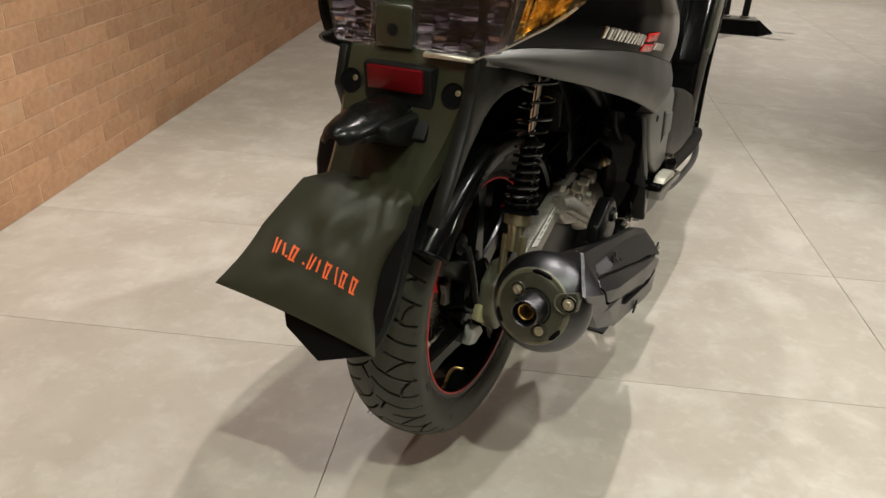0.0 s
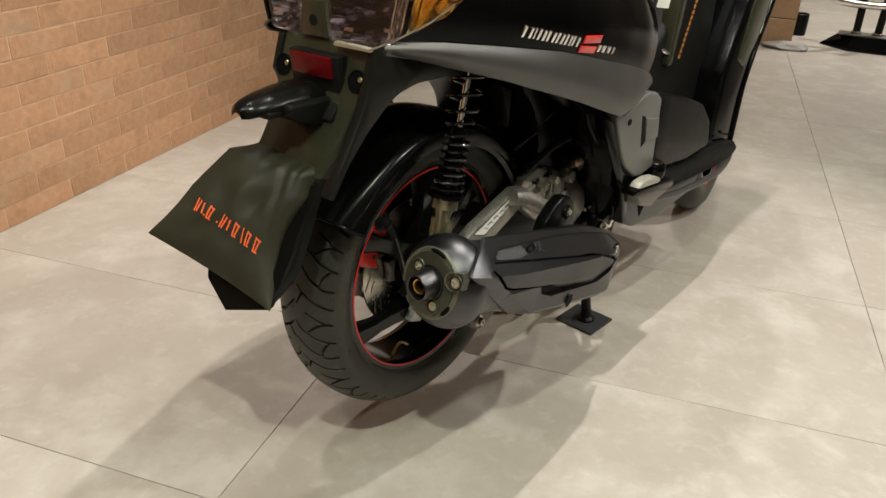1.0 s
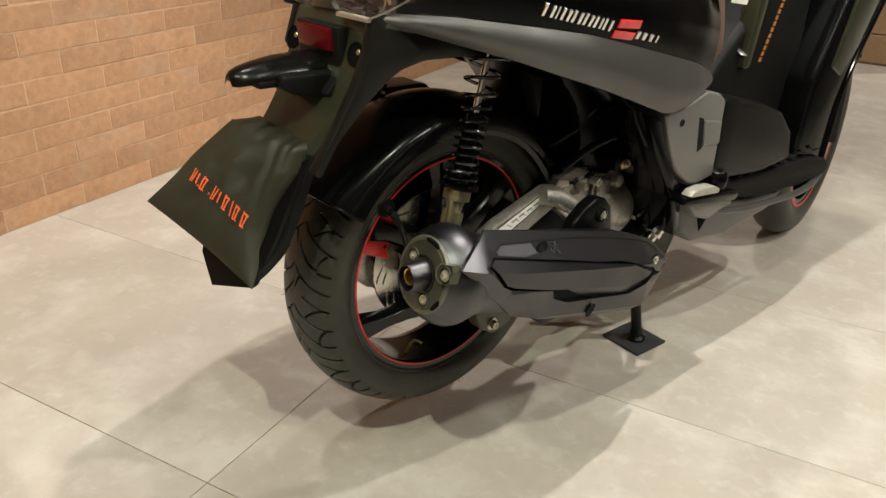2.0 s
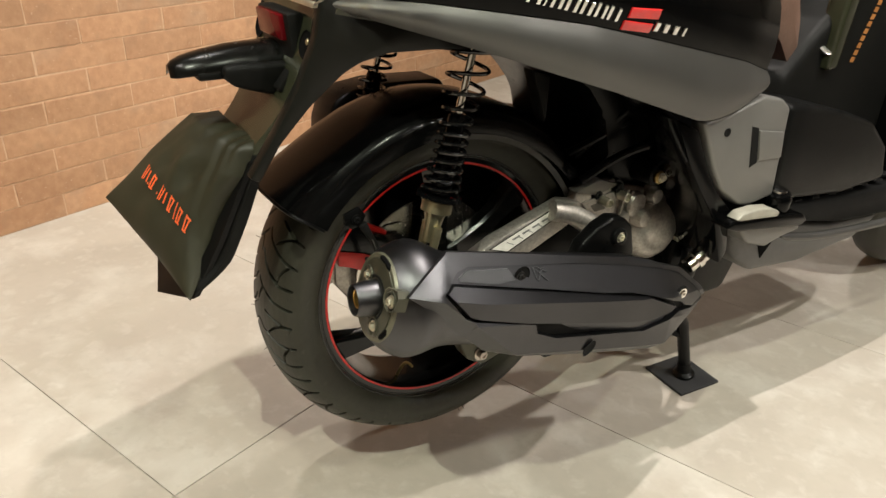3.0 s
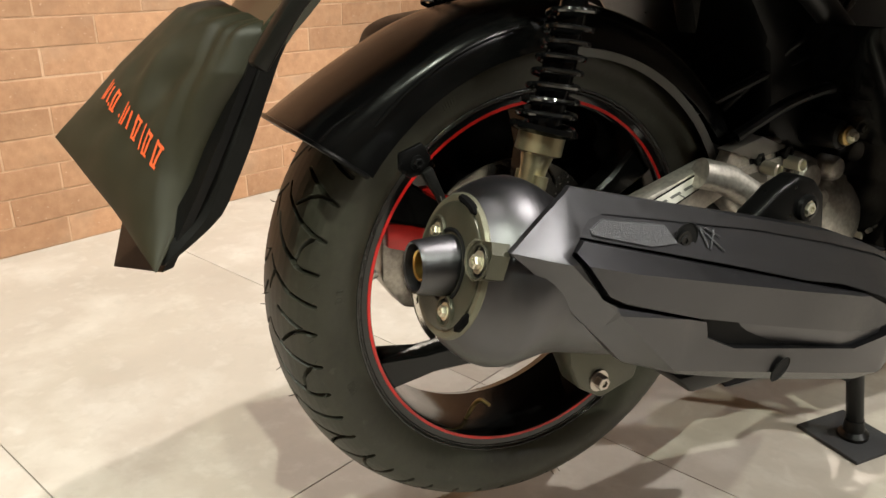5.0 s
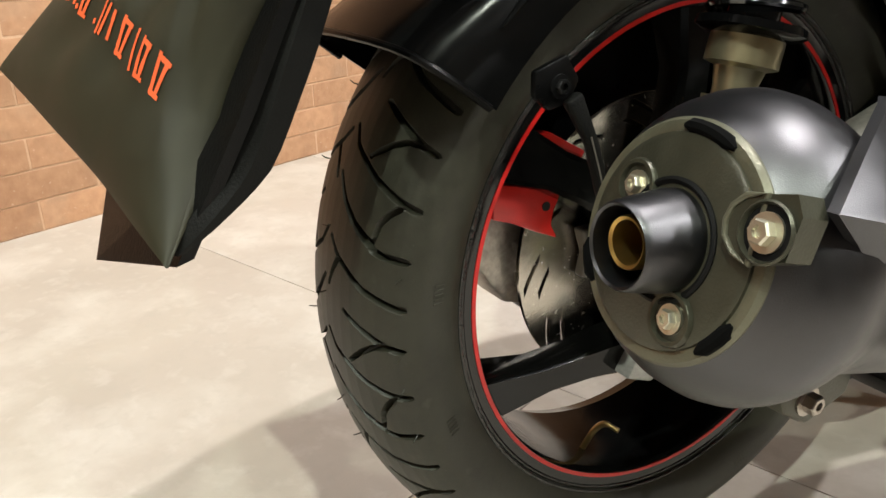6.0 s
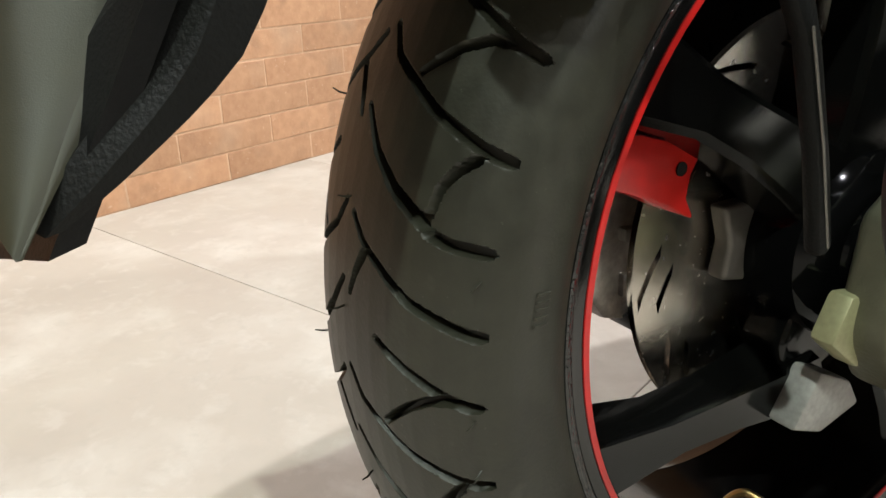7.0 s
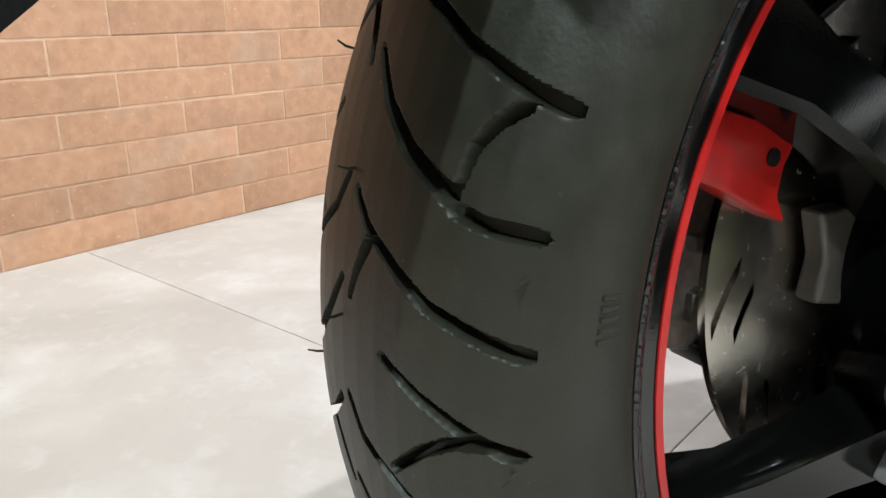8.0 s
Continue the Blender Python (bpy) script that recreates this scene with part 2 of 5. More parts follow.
# ---- mesh helpers ----
def part(name, bm, material, parent=None, label="", smooth=True, angle=35):
    me = bpy.data.meshes.new(name)
    bmesh.ops.recalc_face_normals(bm, faces=bm.faces)
    bm.to_mesh(me)
    bm.free()
    for p in me.polygons:
        p.use_smooth = smooth
    if smooth:
        me.set_sharp_from_angle(angle=radians(angle))
    me.materials.append(material)
    ob = new(name, me)
    if parent:
        ob.parent = parent
    if label:
        tagged(ob, label)
    return ob


def box(x0, x1, y0, y1, z0, z1, bevel=0.0, seg=2, bm=None):
    bm = bm or bmesh.new()
    vs = [bm.verts.new((x, y, z)) for x in (x0, x1) for y in (y0, y1) for z in (z0, z1)]
    fs = [bm.faces.new([vs[i] for i in f]) for f in ((0, 1, 3, 2), (4, 6, 7, 5), (0, 4, 5, 1), (2, 3, 7, 6), (0, 2, 6, 4), (1, 5, 7, 3))]
    if bevel:
        bmesh.ops.bevel(bm, geom=list({e for f in fs for e in f.edges}), offset=bevel, segments=seg, affect="EDGES", profile=0.5)
    return bm


def side_prism(outline, x0, x1, bevel=0.0, seg=2, bm=None, taper=1.0):
    """A plate whose outline is given in (y, z), from x0 to x1."""
    bm = bm or bmesh.new()
    cy, cz = sum(p[0] for p in outline) / len(outline), sum(p[1] for p in outline) / len(outline)
    a = [bm.verts.new((x0, y, z)) for y, z in outline]
    b = [bm.verts.new((x1, cy + (y - cy) * taper, cz + (z - cz) * taper)) for y, z in outline]
    bm.faces.new(a), bm.faces.new(b[::-1])
    n = len(a)
    side = [bm.faces.new((a[i], b[i], b[(i + 1) % n], a[(i + 1) % n])) for i in range(n)]
    bmesh.ops.recalc_face_normals(bm, faces=bm.faces)
    if bevel:
        es = {e for f in side for e in f.edges}
        bmesh.ops.bevel(bm, geom=list(es), offset=bevel, segments=seg, affect="EDGES", profile=0.5)
    return bm


def frame_of(d):
    d = Vector(d).normalized()
    u = d.cross(Vector((0, 0, 1)) if abs(d.z) < 0.9 else Vector((1, 0, 0))).normalized()
    return u, d.cross(u).normalized()


def tube(points, radius, sides=12, bm=None, closed=False):
    """A round bar along points; radius may be a list."""
    bm = bm or bmesh.new()
    pts = [Vector(p) for p in points]
    n = len(pts)
    rad = radius if isinstance(radius, (list, tuple)) else [radius] * n
    rings, u = [], None
    for i, p in enumerate(pts):
        d = (pts[(i + 1) % n] - pts[i - 1]) if closed else (pts[min(i + 1, n - 1)] - pts[max(i - 1, 0)])
        d.normalize()
        if u is None:
            u = frame_of(d)[0]
        u = (u - d * u.dot(d)).normalized()
        v = d.cross(u)
        rings.append([bm.verts.new(p + rad[i] * (math.cos(a) * u + math.sin(a) * v)) for a in (2 * math.pi * k / sides for k in range(sides))])
    for i in range(n if closed else n - 1):
        a, b = rings[i], rings[(i + 1) % n]
        for k in range(sides):
            bm.faces.new((a[k], a[(k + 1) % sides], b[(k + 1) % sides], b[k]))
    if not closed:
        bm.faces.new(rings[0]), bm.faces.new(rings[-1][::-1])
    return bm


def lathe(profile, origin, axis, steps=64, bm=None, arc=None):
    """Turns (distance along axis, radius) round an axis."""
    bm = bm or bmesh.new()
    o, d = Vector(origin), Vector(axis).normalized()
    u, v = frame_of(d)
    rings = []
    for s, r in profile:
        if r < 1e-6:
            rings.append([bm.verts.new(o + d * s)] * steps)
        else:
            rings.append([bm.verts.new(o + d * s + r * (math.cos(a) * u + math.sin(a) * v)) for a in (2 * math.pi * k / steps for k in range(steps))])
    for a, b in zip(rings, rings[1:]):
        for k in range(steps):
            q = [a[k], a[(k + 1) % steps], b[(k + 1) % steps], b[k]]
            q = list(dict.fromkeys(q))
            if len(q) > 2:
                bm.faces.new(q)
    return bm


def loft(sections, cap=True, bm=None):
    """Skins rings of points, all of one count."""
    bm = bm or bmesh.new()
    rings = [[bm.verts.new(p) for p in s] for s in sections]
    n = len(rings[0])
    for a, b in zip(rings, rings[1:]):
        for k in range(n):
            bm.faces.new((a[k], a[(k + 1) % n], b[(k + 1) % n], b[k]))
    if cap:
        bm.faces.new(rings[0][::-1]), bm.faces.new(rings[-1])
    return bm


# ---- the room ----
WALL_X = -1.172
BACK, FAR, EAST, HIGH = -4.2, 7.8, 6.0, 3.0
rnd = random.Random(4)


def wall(name, bm, material, label):
    return tagged(part(name, bm, material, smooth=False), label, "wall", kind="structure")


floor = tagged(part("floor", box(WALL_X - 0.02, EAST, BACK, FAR, -0.1, -0.003), GROUT, smooth=False), "beige cement-look porcelain floor with thin dark joints", "floor", kind="structure")
brick_wall = wall("wall_west", box(WALL_X - 0.2, WALL_X + 0.0002, BACK, FAR, -0.1, HIGH), MORTAR, "brown brick wall laid in running bond with thin joints")
wall("wall_north", box(WALL_X - 0.2, EAST, FAR, FAR + 0.2, -0.1, HIGH), WHITE, "plain taupe plaster wall")
wall("wall_south", box(WALL_X - 0.2, EAST, BACK - 0.2, BACK, -0.1, HIGH), WHITE, "plain taupe plaster wall")
wall("wall_east", box(EAST, EAST + 0.2, BACK - 0.2, FAR + 0.2, -0.1, HIGH), WHITE, "plain taupe plaster wall")
tagged(part("ceiling", box(WALL_X - 0.2, EAST + 0.2, BACK - 0.2, FAR + 0.2, HIGH, HIGH + 0.1), DARK_CEILING, smooth=False), "plain dark grey showroom ceiling", "ceiling", kind="structure")
# ---- the scooter: right is +x, ahead is +y, its rear axle over the origin ----
scooter = new("scooter")
scooter.matrix_world = pose(0.2103, 0.3796, 0, 0, -1.0, -20.6)
tagged(scooter, "black and grey scooter raised on its centre stand", "scooter")
AX = Vector((0, 0, 0.334))
XAX = (1, 0, 0)


def round_at(angle, radius, x=0.0):
    """A place by its angle round the rear axle, from straight ahead over the top."""
    a = radians(angle)
    return AX + Vector((x, radius * math.cos(a), radius * math.sin(a)))


def smooth_path(points, n=6):
    """A Catmull-Rom line through points."""
    p = [Vector(q) for q in points]
    p = [2 * p[0] - p[1], *p, 2 * p[-1] - p[-2]]
    out = []
    for i in range(1, len(p) - 2):
        for k in range(n):
            t = k / n
            a, b, c, d = p[i - 1 : i + 3]
            out.append(0.5 * (2 * b + (c - a) * t + (2 * a - 5 * b + 4 * c - d) * t * t + (3 * b - a - 3 * c + d) * t**3))
    return [*out, p[-2]]


def bolt(parent, place, axis, radius=0.007, height=0.006, material=None, washer=True, name="bolt"):
    """A hexagon head on its washer."""
    bm = lathe([(0, 0), (0, radius * 1.5), (0.0018, radius * 1.5), (0.0018, 0)], place, axis, 20) if washer else bmesh.new()
    bm = lathe([(0.0015, 0), (0.0015, radius), (height - 0.001, radius), (height, radius * 0.85), (height, radius * 0.5), (height - 0.002, radius * 0.45), (height - 0.002, 0)], place, axis, 6, bm)
    return part(name, bm, material or STEEL, parent, "zinc-plated bolt head")


# rear wheel: the rim carries tyre, spokes, hub and disc
wheel = part("rear_wheel", lathe([(-0.042, 0.186), (-0.048, 0.188), (-0.0545, 0.190), (-0.0545, 0.202), (-0.05, 0.203), (-0.04, 0.199), (0, 0.193), (0.04, 0.199), (0.048, 0.2035), (0.0515, 0.2030), (0.0528, 0.2015), (0.0522, 0.1985), (0.0518, 0.1917), (0.0500, 0.1905), (0.0440, 0.1890), (0.0300, 0.1868), (0.012, 0.186), (-0.012, 0.186), (-0.042, 0.186)], AX, XAX, 160), WHEEL_BLACK, scooter, "gloss black alloy wheel rim")
for x, r in ((0.0556, 0.2068), (0.0531, 0.2036)):
    part("bead_line", lathe([(x - 0.0006, r - 0.0016), (x + 0.0006, r - 0.0010), (x + 0.0010, r), (x + 0.0006, r + 0.0010), (x - 0.0006, r + 0.0016)], AX, XAX, 144), RUBBER_SHINE, wheel)
part("rim_stripe", lathe([(0.0515, 0.1920), (0.0526, 0.1922), (0.0526, 0.1952), (0.0515, 0.1954)], AX, XAX, 128), RED, wheel, "thin red rim stripe")


def tread(angle, x):
    """How deep the grooves are cut there, 0 to 1; angle in degrees, x in millimetres."""
    period = 28.8
    out = np.zeros_like(angle)
    lines = [
        ([(4.1, 24), (2.8, 35), (1.5, 47), (0.5, 56), (0, 61.5)], 1.3, 2.3),
        ([(-3.3, 27), (-1.2, 38), (0.1, 48), (0.4, 56)], 1.3, 1.8),
        ([(-0.1, 3), (-2.5, 11), (-4.1, 24), (-5.7, 36), (-6.6, 45), (-7.6, 56), (-8.0, 62)], 1.0, 2.4),
        ([(-13.4, 44), (-11.2, 46), (-9.7, 50), (-8.5, 55)], 1.2, 1.8),
        ([(-6.7, 1), (-9.8, 13), (-12.1, 26), (-13.4, 36), (-14.1, 42)], 1.1, 2.9),
        ([(-14.8, 45), (-15.2, 51), (-15.3, 61.5)], 2.3, 2.3),
        ([(-15.3, 4), (-17.2, 13), (-18.7, 25), (-20.6, 39), (-21.5, 51), (-22.3, 62)], 1.1, 2.4),
        ([(-18.2, 14), (-20.0, 9), (-22.0, 5)], 2.0, 1.0),
    ]
    for side in (1, -1):
        a = np.mod(angle + 1.2 + (0 if side > 0 else period / 2) + 23.5, period) - 23.5
        for wrap in (0, -period, period):
            for pts, w0, w1 in lines:
                q = np.array(pts, float)
                length = np.r_[0, np.cumsum(np.hypot(np.diff(q[:, 0] * 4.85), np.diff(q[:, 1])))]
                for i in range(len(q) - 1):
                    p0, p1 = q[i] * (4.85, 1), q[i + 1] * (4.85, 1)
                    d = p1 - p0
                    u, v = (a + wrap) * 4.85 - p0[0], side * x - p0[1]
                    t = np.clip((u * d[0] + v * d[1]) / (d @ d), 0, 1)
                    far = np.hypot(u - t * d[0], v - t * d[1])
                    wide = w0 + (w1 - w0) * (length[i] + t * (length[i + 1] - length[i])) / length[-1]
                    out = np.maximum(out, np.clip((wide - far) / 0.5 + 0.5, 0, 1))
    return out


def tyre_mesh():
    prof_x = np.array([0.0500, 0.0535, 0.0590, 0.0640, 0.0676, 0.0684, 0.0674])
    prof_r = np.array([0.2010, 0.2055, 0.2120, 0.2200, 0.2310, 0.2390, 0.2450])
    xs_t = np.linspace(0.0662, -0.0662, 177)
    rs_t = np.interp(np.abs(xs_t), [0, 0.01, 0.02, 0.03, 0.04, 0.05, 0.056, 0.0605, 0.062, 0.0648, 0.0662], [0.278, 0.2776, 0.2764, 0.2742, 0.2705, 0.2652, 0.2610, 0.2568, 0.2548, 0.2505, 0.2476])
    xs = np.r_[prof_x, xs_t, -prof_x[::-1]]
    rs = np.r_[prof_r, rs_t, prof_r[::-1]]
    n_a, n_x = 2700, len(xs)
    ang = np.arange(n_a) * 360 / n_a
    A, X = np.meshgrid(ang, xs, indexing="ij")
    shown = np.where(A > 180, A - 360, A)
    depth = 0.0068 * tread(shown, X * 1000) * np.clip((rs - 0.2480) / 0.004, 0, 1)[None, :]
    Rr = rs[None, :] - depth
    a = np.radians(A)
    co = np.stack([X, -Rr * np.cos(a), 0.334 + Rr * np.sin(a)], -1).reshape(-1, 3)
    i, j = np.meshgrid(np.arange(n_a), np.arange(n_x - 1), indexing="ij")
    k = (i + 1) % n_a
    quads = np.stack([i * n_x + j, i * n_x + j + 1, k * n_x + j + 1, k * n_x + j], -1).reshape(-1, 4)
    me = bpy.data.meshes.new("tyre")
    me.from_pydata(co.tolist(), [], quads.tolist())
    me.polygons.foreach_set("use_smooth", np.ones(len(quads), bool))
    me.set_sharp_from_angle(angle=radians(38))
    me.materials.append(RUBBER)
    ob = new("tyre", me)
    ob.parent = wheel
    return tagged(ob, "black rubber tyre with curved tread grooves")


tyre_mesh()
# raised moulding on the sidewall
for a0 in (12, 62, 118, 171, 196, 233, 290, 334):
    for k in range(5):
        a = a0 + k * 0.75
        bar = [[round_at(a + da, r, x) for da, r, x in ((-0.18, 0.2265, 0.0667), (0.18, 0.2265, 0.0667), (0.18, 0.2345, 0.0684), (-0.18, 0.2345, 0.0684))], [round_at(a + da, r, x) for da, r, x in ((-0.12, 0.2272, 0.0671), (0.12, 0.2272, 0.0671), (0.12, 0.2338, 0.06865), (-0.12, 0.2338, 0.06865))]]
        part("sidewall_bar", loft(bar), RUBBER, wheel, smooth=False)
# moulding hairs on the tread
hairs = bmesh.new()
for k in range(70):
    a, x = rnd.uniform(0, 360), rnd.choice([-0.061, -0.04, 0.0, 0.062])
    r = float(np.interp(abs(x), [0, 0.04, 0.062], [0.2778, 0.2703, 0.2545]))
    p = round_at(a, r, x)
    q = round_at(a + rnd.uniform(-0.6, 0.6), r + 0.006, x * 1.04)
    tube([p, (p + q) / 2 + Vector((rnd.uniform(-1, 1), rnd.uniform(-1, 1), -1)) * 0.0006, q], [0.0005, 0.0005, 0.0003], 5, hairs)
tagged(part("moulding_hair", hairs, RUBBER, wheel), kind="stuff")

for a, sweep in ((146.8, -0.022), (206.8, 0.059), (303, 0.0), (355, 0.0), (38, 0.0), (88, 0.0)):
    rot = Matrix.Translation(AX) @ Matrix.Rotation(radians(a), 4, "X")
    rings = []
    for r, w, x0, x1, tw in ((0.045, 0.027, 0.010, 0.046, 0.008), (0.075, 0.022, 0.014, 0.046, 0.004), (0.11, 0.0185, 0.018, 0.045, 0.0), (0.145, 0.0175, 0.018, 0.044, -0.002), (0.189, 0.025, 0.008, 0.043, -0.003)):
        c = 0.004
        tw += sweep * (0.181 - r) / 0.136
        ring = [(x0, r, tw - w + c), (x0 + c, r, tw - w), (x1 - c, r, tw - w * 0.85), (x1, r, tw - w * 0.85 + c), (x1, r, tw + w * 0.85 - c), (x1 - c, r, tw + w * 0.85), (x0 + c, r, tw + w), (x0, r, tw + w - c)]
        rings.append([rot @ Vector(p) for p in ring])
    part("spoke", loft(rings), SPOKE_BLACK, wheel)
part("hub_web", side_prism([(0.0, 0.372), (-0.038, 0.355), (-0.034, 0.305), (-0.046, 0.284), (-0.042, 0.246), (0.0, 0.262), (0.04, 0.30), (0.04, 0.36)], 0.012, 0.0415, 0.005, 3), SPOKE_BLACK, wheel, "satin black web between the spokes")
part("hub", lathe([(-0.05, 0), (-0.05, 0.04), (-0.01, 0.055), (0.02, 0.058), (0.045, 0.052), (0.052, 0.044), (0.056, 0.03), (0.062, 0.026), (0.062, 0)], AX, XAX, 48), BLACK_GLOSS, wheel)


def disc_mesh():
    bm = bmesh.new()
    n, radii = 288, np.linspace(0.048, 0.124, 25)
    for x in (0.002, 0.006):
        vs = [[bm.verts.new(round_at(360 * k / n + 860 * (r - 0.1), r, x)) for k in range(n)] for r in radii]
        for i in range(len(radii) - 1):
            for k in range(n):
                row, along = (0, k % 12) if 15 <= i <= 18 and (k // 12) % 2 == 0 else (1, k % 12) if 18 <= i <= 22 else (9, 0)
                hole = row < 2 and abs(along - 5) < 1.6 and (k // 12) % 2 == row
                if not hole:
                    f = (vs[i][k], vs[i][(k + 1) % n], vs[i + 1][(k + 1) % n], vs[i + 1][k])
                    bm.faces.new(f if x < 0.003 else f[::-1])
    return bm


part("brake_disc", disc_mesh(), DISC_STEEL, wheel, "drilled steel brake disc", smooth=False)
part("disc_carrier", lathe([(0.0, 0.03), (0.0, 0.050), (0.008, 0.052), (0.008, 0.03)], AX, XAX, 64), DARK_METAL, wheel)
valve = smooth_path([round_at(250, 0.187, 0.02), round_at(250, 0.166, 0.026), round_at(250.5, 0.156, 0.034), round_at(252, 0.156, 0.046)])
part("tyre_valve", tube(valve, [0.0028] * (len(valve) - 5) + [0.0022] * 5, 10), BRASS, wheel, "brass tyre valve stem")

# brake caliper
caliper = part("brake_caliper", side_prism([(-0.158, 0.412), (-0.139, 0.4085), (-0.112, 0.4005), (-0.098, 0.395), (-0.1045, 0.384), (-0.1065, 0.373), (-0.100, 0.361), (-0.120, 0.3695), (-0.141, 0.380), (-0.158, 0.386)], 0.0075, 0.022, 0.002), RED, scooter, "red painted brake caliper")
part("caliper_bracket", side_prism([(-0.122, 0.441), (-0.107, 0.4418), (-0.074, 0.4235), (-0.078, 0.415), (-0.108, 0.432)], 0.004, 0.018, 0.002), RED, caliper)
part("caliper_body", side_prism([(-0.150, 0.385), (-0.092, 0.380), (-0.085, 0.357), (-0.094, 0.350), (-0.092, 0.332), (-0.082, 0.303), (-0.100, 0.293), (-0.125, 0.300), (-0.150, 0.335)], -0.05, -0.012, 0.004), CAST, caliper, "bare cast aluminium caliper half")
part("caliper_rib", side_prism([(-0.118, 0.352), (-0.090, 0.349), (-0.090, 0.342), (-0.118, 0.344)], -0.03, -0.006, 0.002), CAST, caliper)
part("caliper_rib", side_prism([(-0.116, 0.326), (-0.088, 0.320), (-0.086, 0.308), (-0.116, 0.312)], -0.03, -0.008, 0.002), CAST, caliper)
part("caliper_foot", side_prism([(-0.112, 0.300), (-0.088, 0.302), (-0.084, 0.292), (-0.105, 0.288)], -0.03, -0.006, 0.002), DARK_METAL, caliper)
part("caliper_pin", lathe([(0, 0), (0, 0.006), (0.03, 0.006), (0.03, 0.009), (0.036, 0.009), (0.036, 0)], (-0.02, -0.155, 0.345), (0, -1, -0.35), 16), CAST, caliper)
part("caliper_hole", lathe([(0.0, 0), (0.0, 0.0035), (0.0006, 0.0035), (0.0006, 0)], (0.0222, -0.1125, 0.3885), XAX, 16), DARK_METAL, caliper)
part("brake_pad", side_prism([(-0.076, 0.362), (-0.056, 0.362), (-0.046, 0.354), (-0.050, 0.338), (-0.042, 0.322), (-0.028, 0.313), (-0.050, 0.316), (-0.073, 0.321), (-0.069, 0.340)], 0.008, 0.020, 0.003, 3), DULL_STEEL, caliper, "dull steel brake pad carrier")
part("brake_hose", tube(smooth_path([(-0.02, -0.15, 0.40), (-0.03, -0.12, 0.47), (-0.04, 0.0, 0.53), (-0.05, 0.2, 0.52)]), 0.005, 8), DARK_METAL, caliper)

# rear mudguard with its rolled lip and its stay
fender_rings = []
for i in range(41):
    a = 144 - i * 3.2
    grow = 0.023 * max(0, (a - 118) / 26) ** 2
    ring = []
    skirt = 0.247 if a > 60 else 0.247 + 0.0004 * (60 - a)
    prof = [(0.088, skirt), (0.0890, 0.262), (0.0865, 0.274), (0.079, 0.2830), (0.066, 0.2880), (0.045, 0.2908), (0.015, 0.2920)]
    outer = prof + [(-x * 0.9, r) for x, r in prof[::-1]]
    inner = [(x * 0.965, r - 0.0035 if r > 0.27 else r) for x, r in outer[::-1]]
    fender_rings.append([round_at(a, r + grow * min(1, max(0, (r - 0.247) / 0.04)), x) for x, r in outer + inner])
fender = part("rear_mudguard", loft(fender_rings), FENDER_BLACK, scooter, "satin black rear mudguard with moulded rib")
lip = [round_at(144.3, r - 0.0075 * min(1, max(0, (r - 0.255) / 0.03)) + 0.023 * min(1, max(0, (r - 0.247) / 0.04)), x) for x, r in [(0.089, 0.25), (0.0895, 0.266), (0.088, 0.28), (0.081, 0.29), (0.068, 0.2955), (0.045, 0.299), (0.015, 0.3005), (-0.0135, 0.3005), (-0.0405, 0.299), (-0.0612, 0.2955), (-0.073, 0.29), (-0.0805, 0.266)]]
part("mudguard_lip", tube(lip, 0.0024, 8), BLACK_SATIN, fender)
part("mudguard_rib", tube([round_at(a, 0.2735, 0.0895) for a in range(136, 96, -4)], [0.0008] + [0.0022] * 8 + [0.0008], 8), FENDER_BLACK, fender)
# Added strip: light along the skirt edge, put into its grey colour.
edge = [[round_at(a, r, x) for x, r in ((0.0905, 0.2475), (0.0880, 0.2395), (0.0865, 0.2398), (0.0885, 0.2480))] for a in range(92, 20, -3)]
part("skirt_edge_light", loft(edge), EDGE_LIT, fender, "grey strip painting the light along the mudguard skirt edge")
part("stay_tab", side_prism([(-0.176, 0.499), (-0.153, 0.507), (-0.143, 0.492), (-0.150, 0.478), (-0.165, 0.475), (-0.176, 0.484)], 0.086, 0.0915, 0.002), BLACK_SATIN, fender)
bolt(fender, (0.0915, -0.158, 0.489), XAX, 0.0048, 0.005, DARK_METAL)
stay = side_prism([(-0.157, 0.480), (-0.146, 0.486), (-0.1305, 0.452), (-0.1155, 0.405), (-0.107, 0.37), (-0.115, 0.367), (-0.1245, 0.408), (-0.139, 0.452)], 0.090, 0.099, 0.003)
part("mudguard_stay", stay, BLACK_PLASTIC, fender, "ribbed black mudguard stay")
# Thin pale line painted in as the highlight on the stay's edge.
part("stay_edge_glint", tube([(0.0992, -0.139, 0.458), (0.0992, -0.124, 0.415), (0.0992, -0.112, 0.372)], 0.0006, 6), DULL_STEEL, fender)


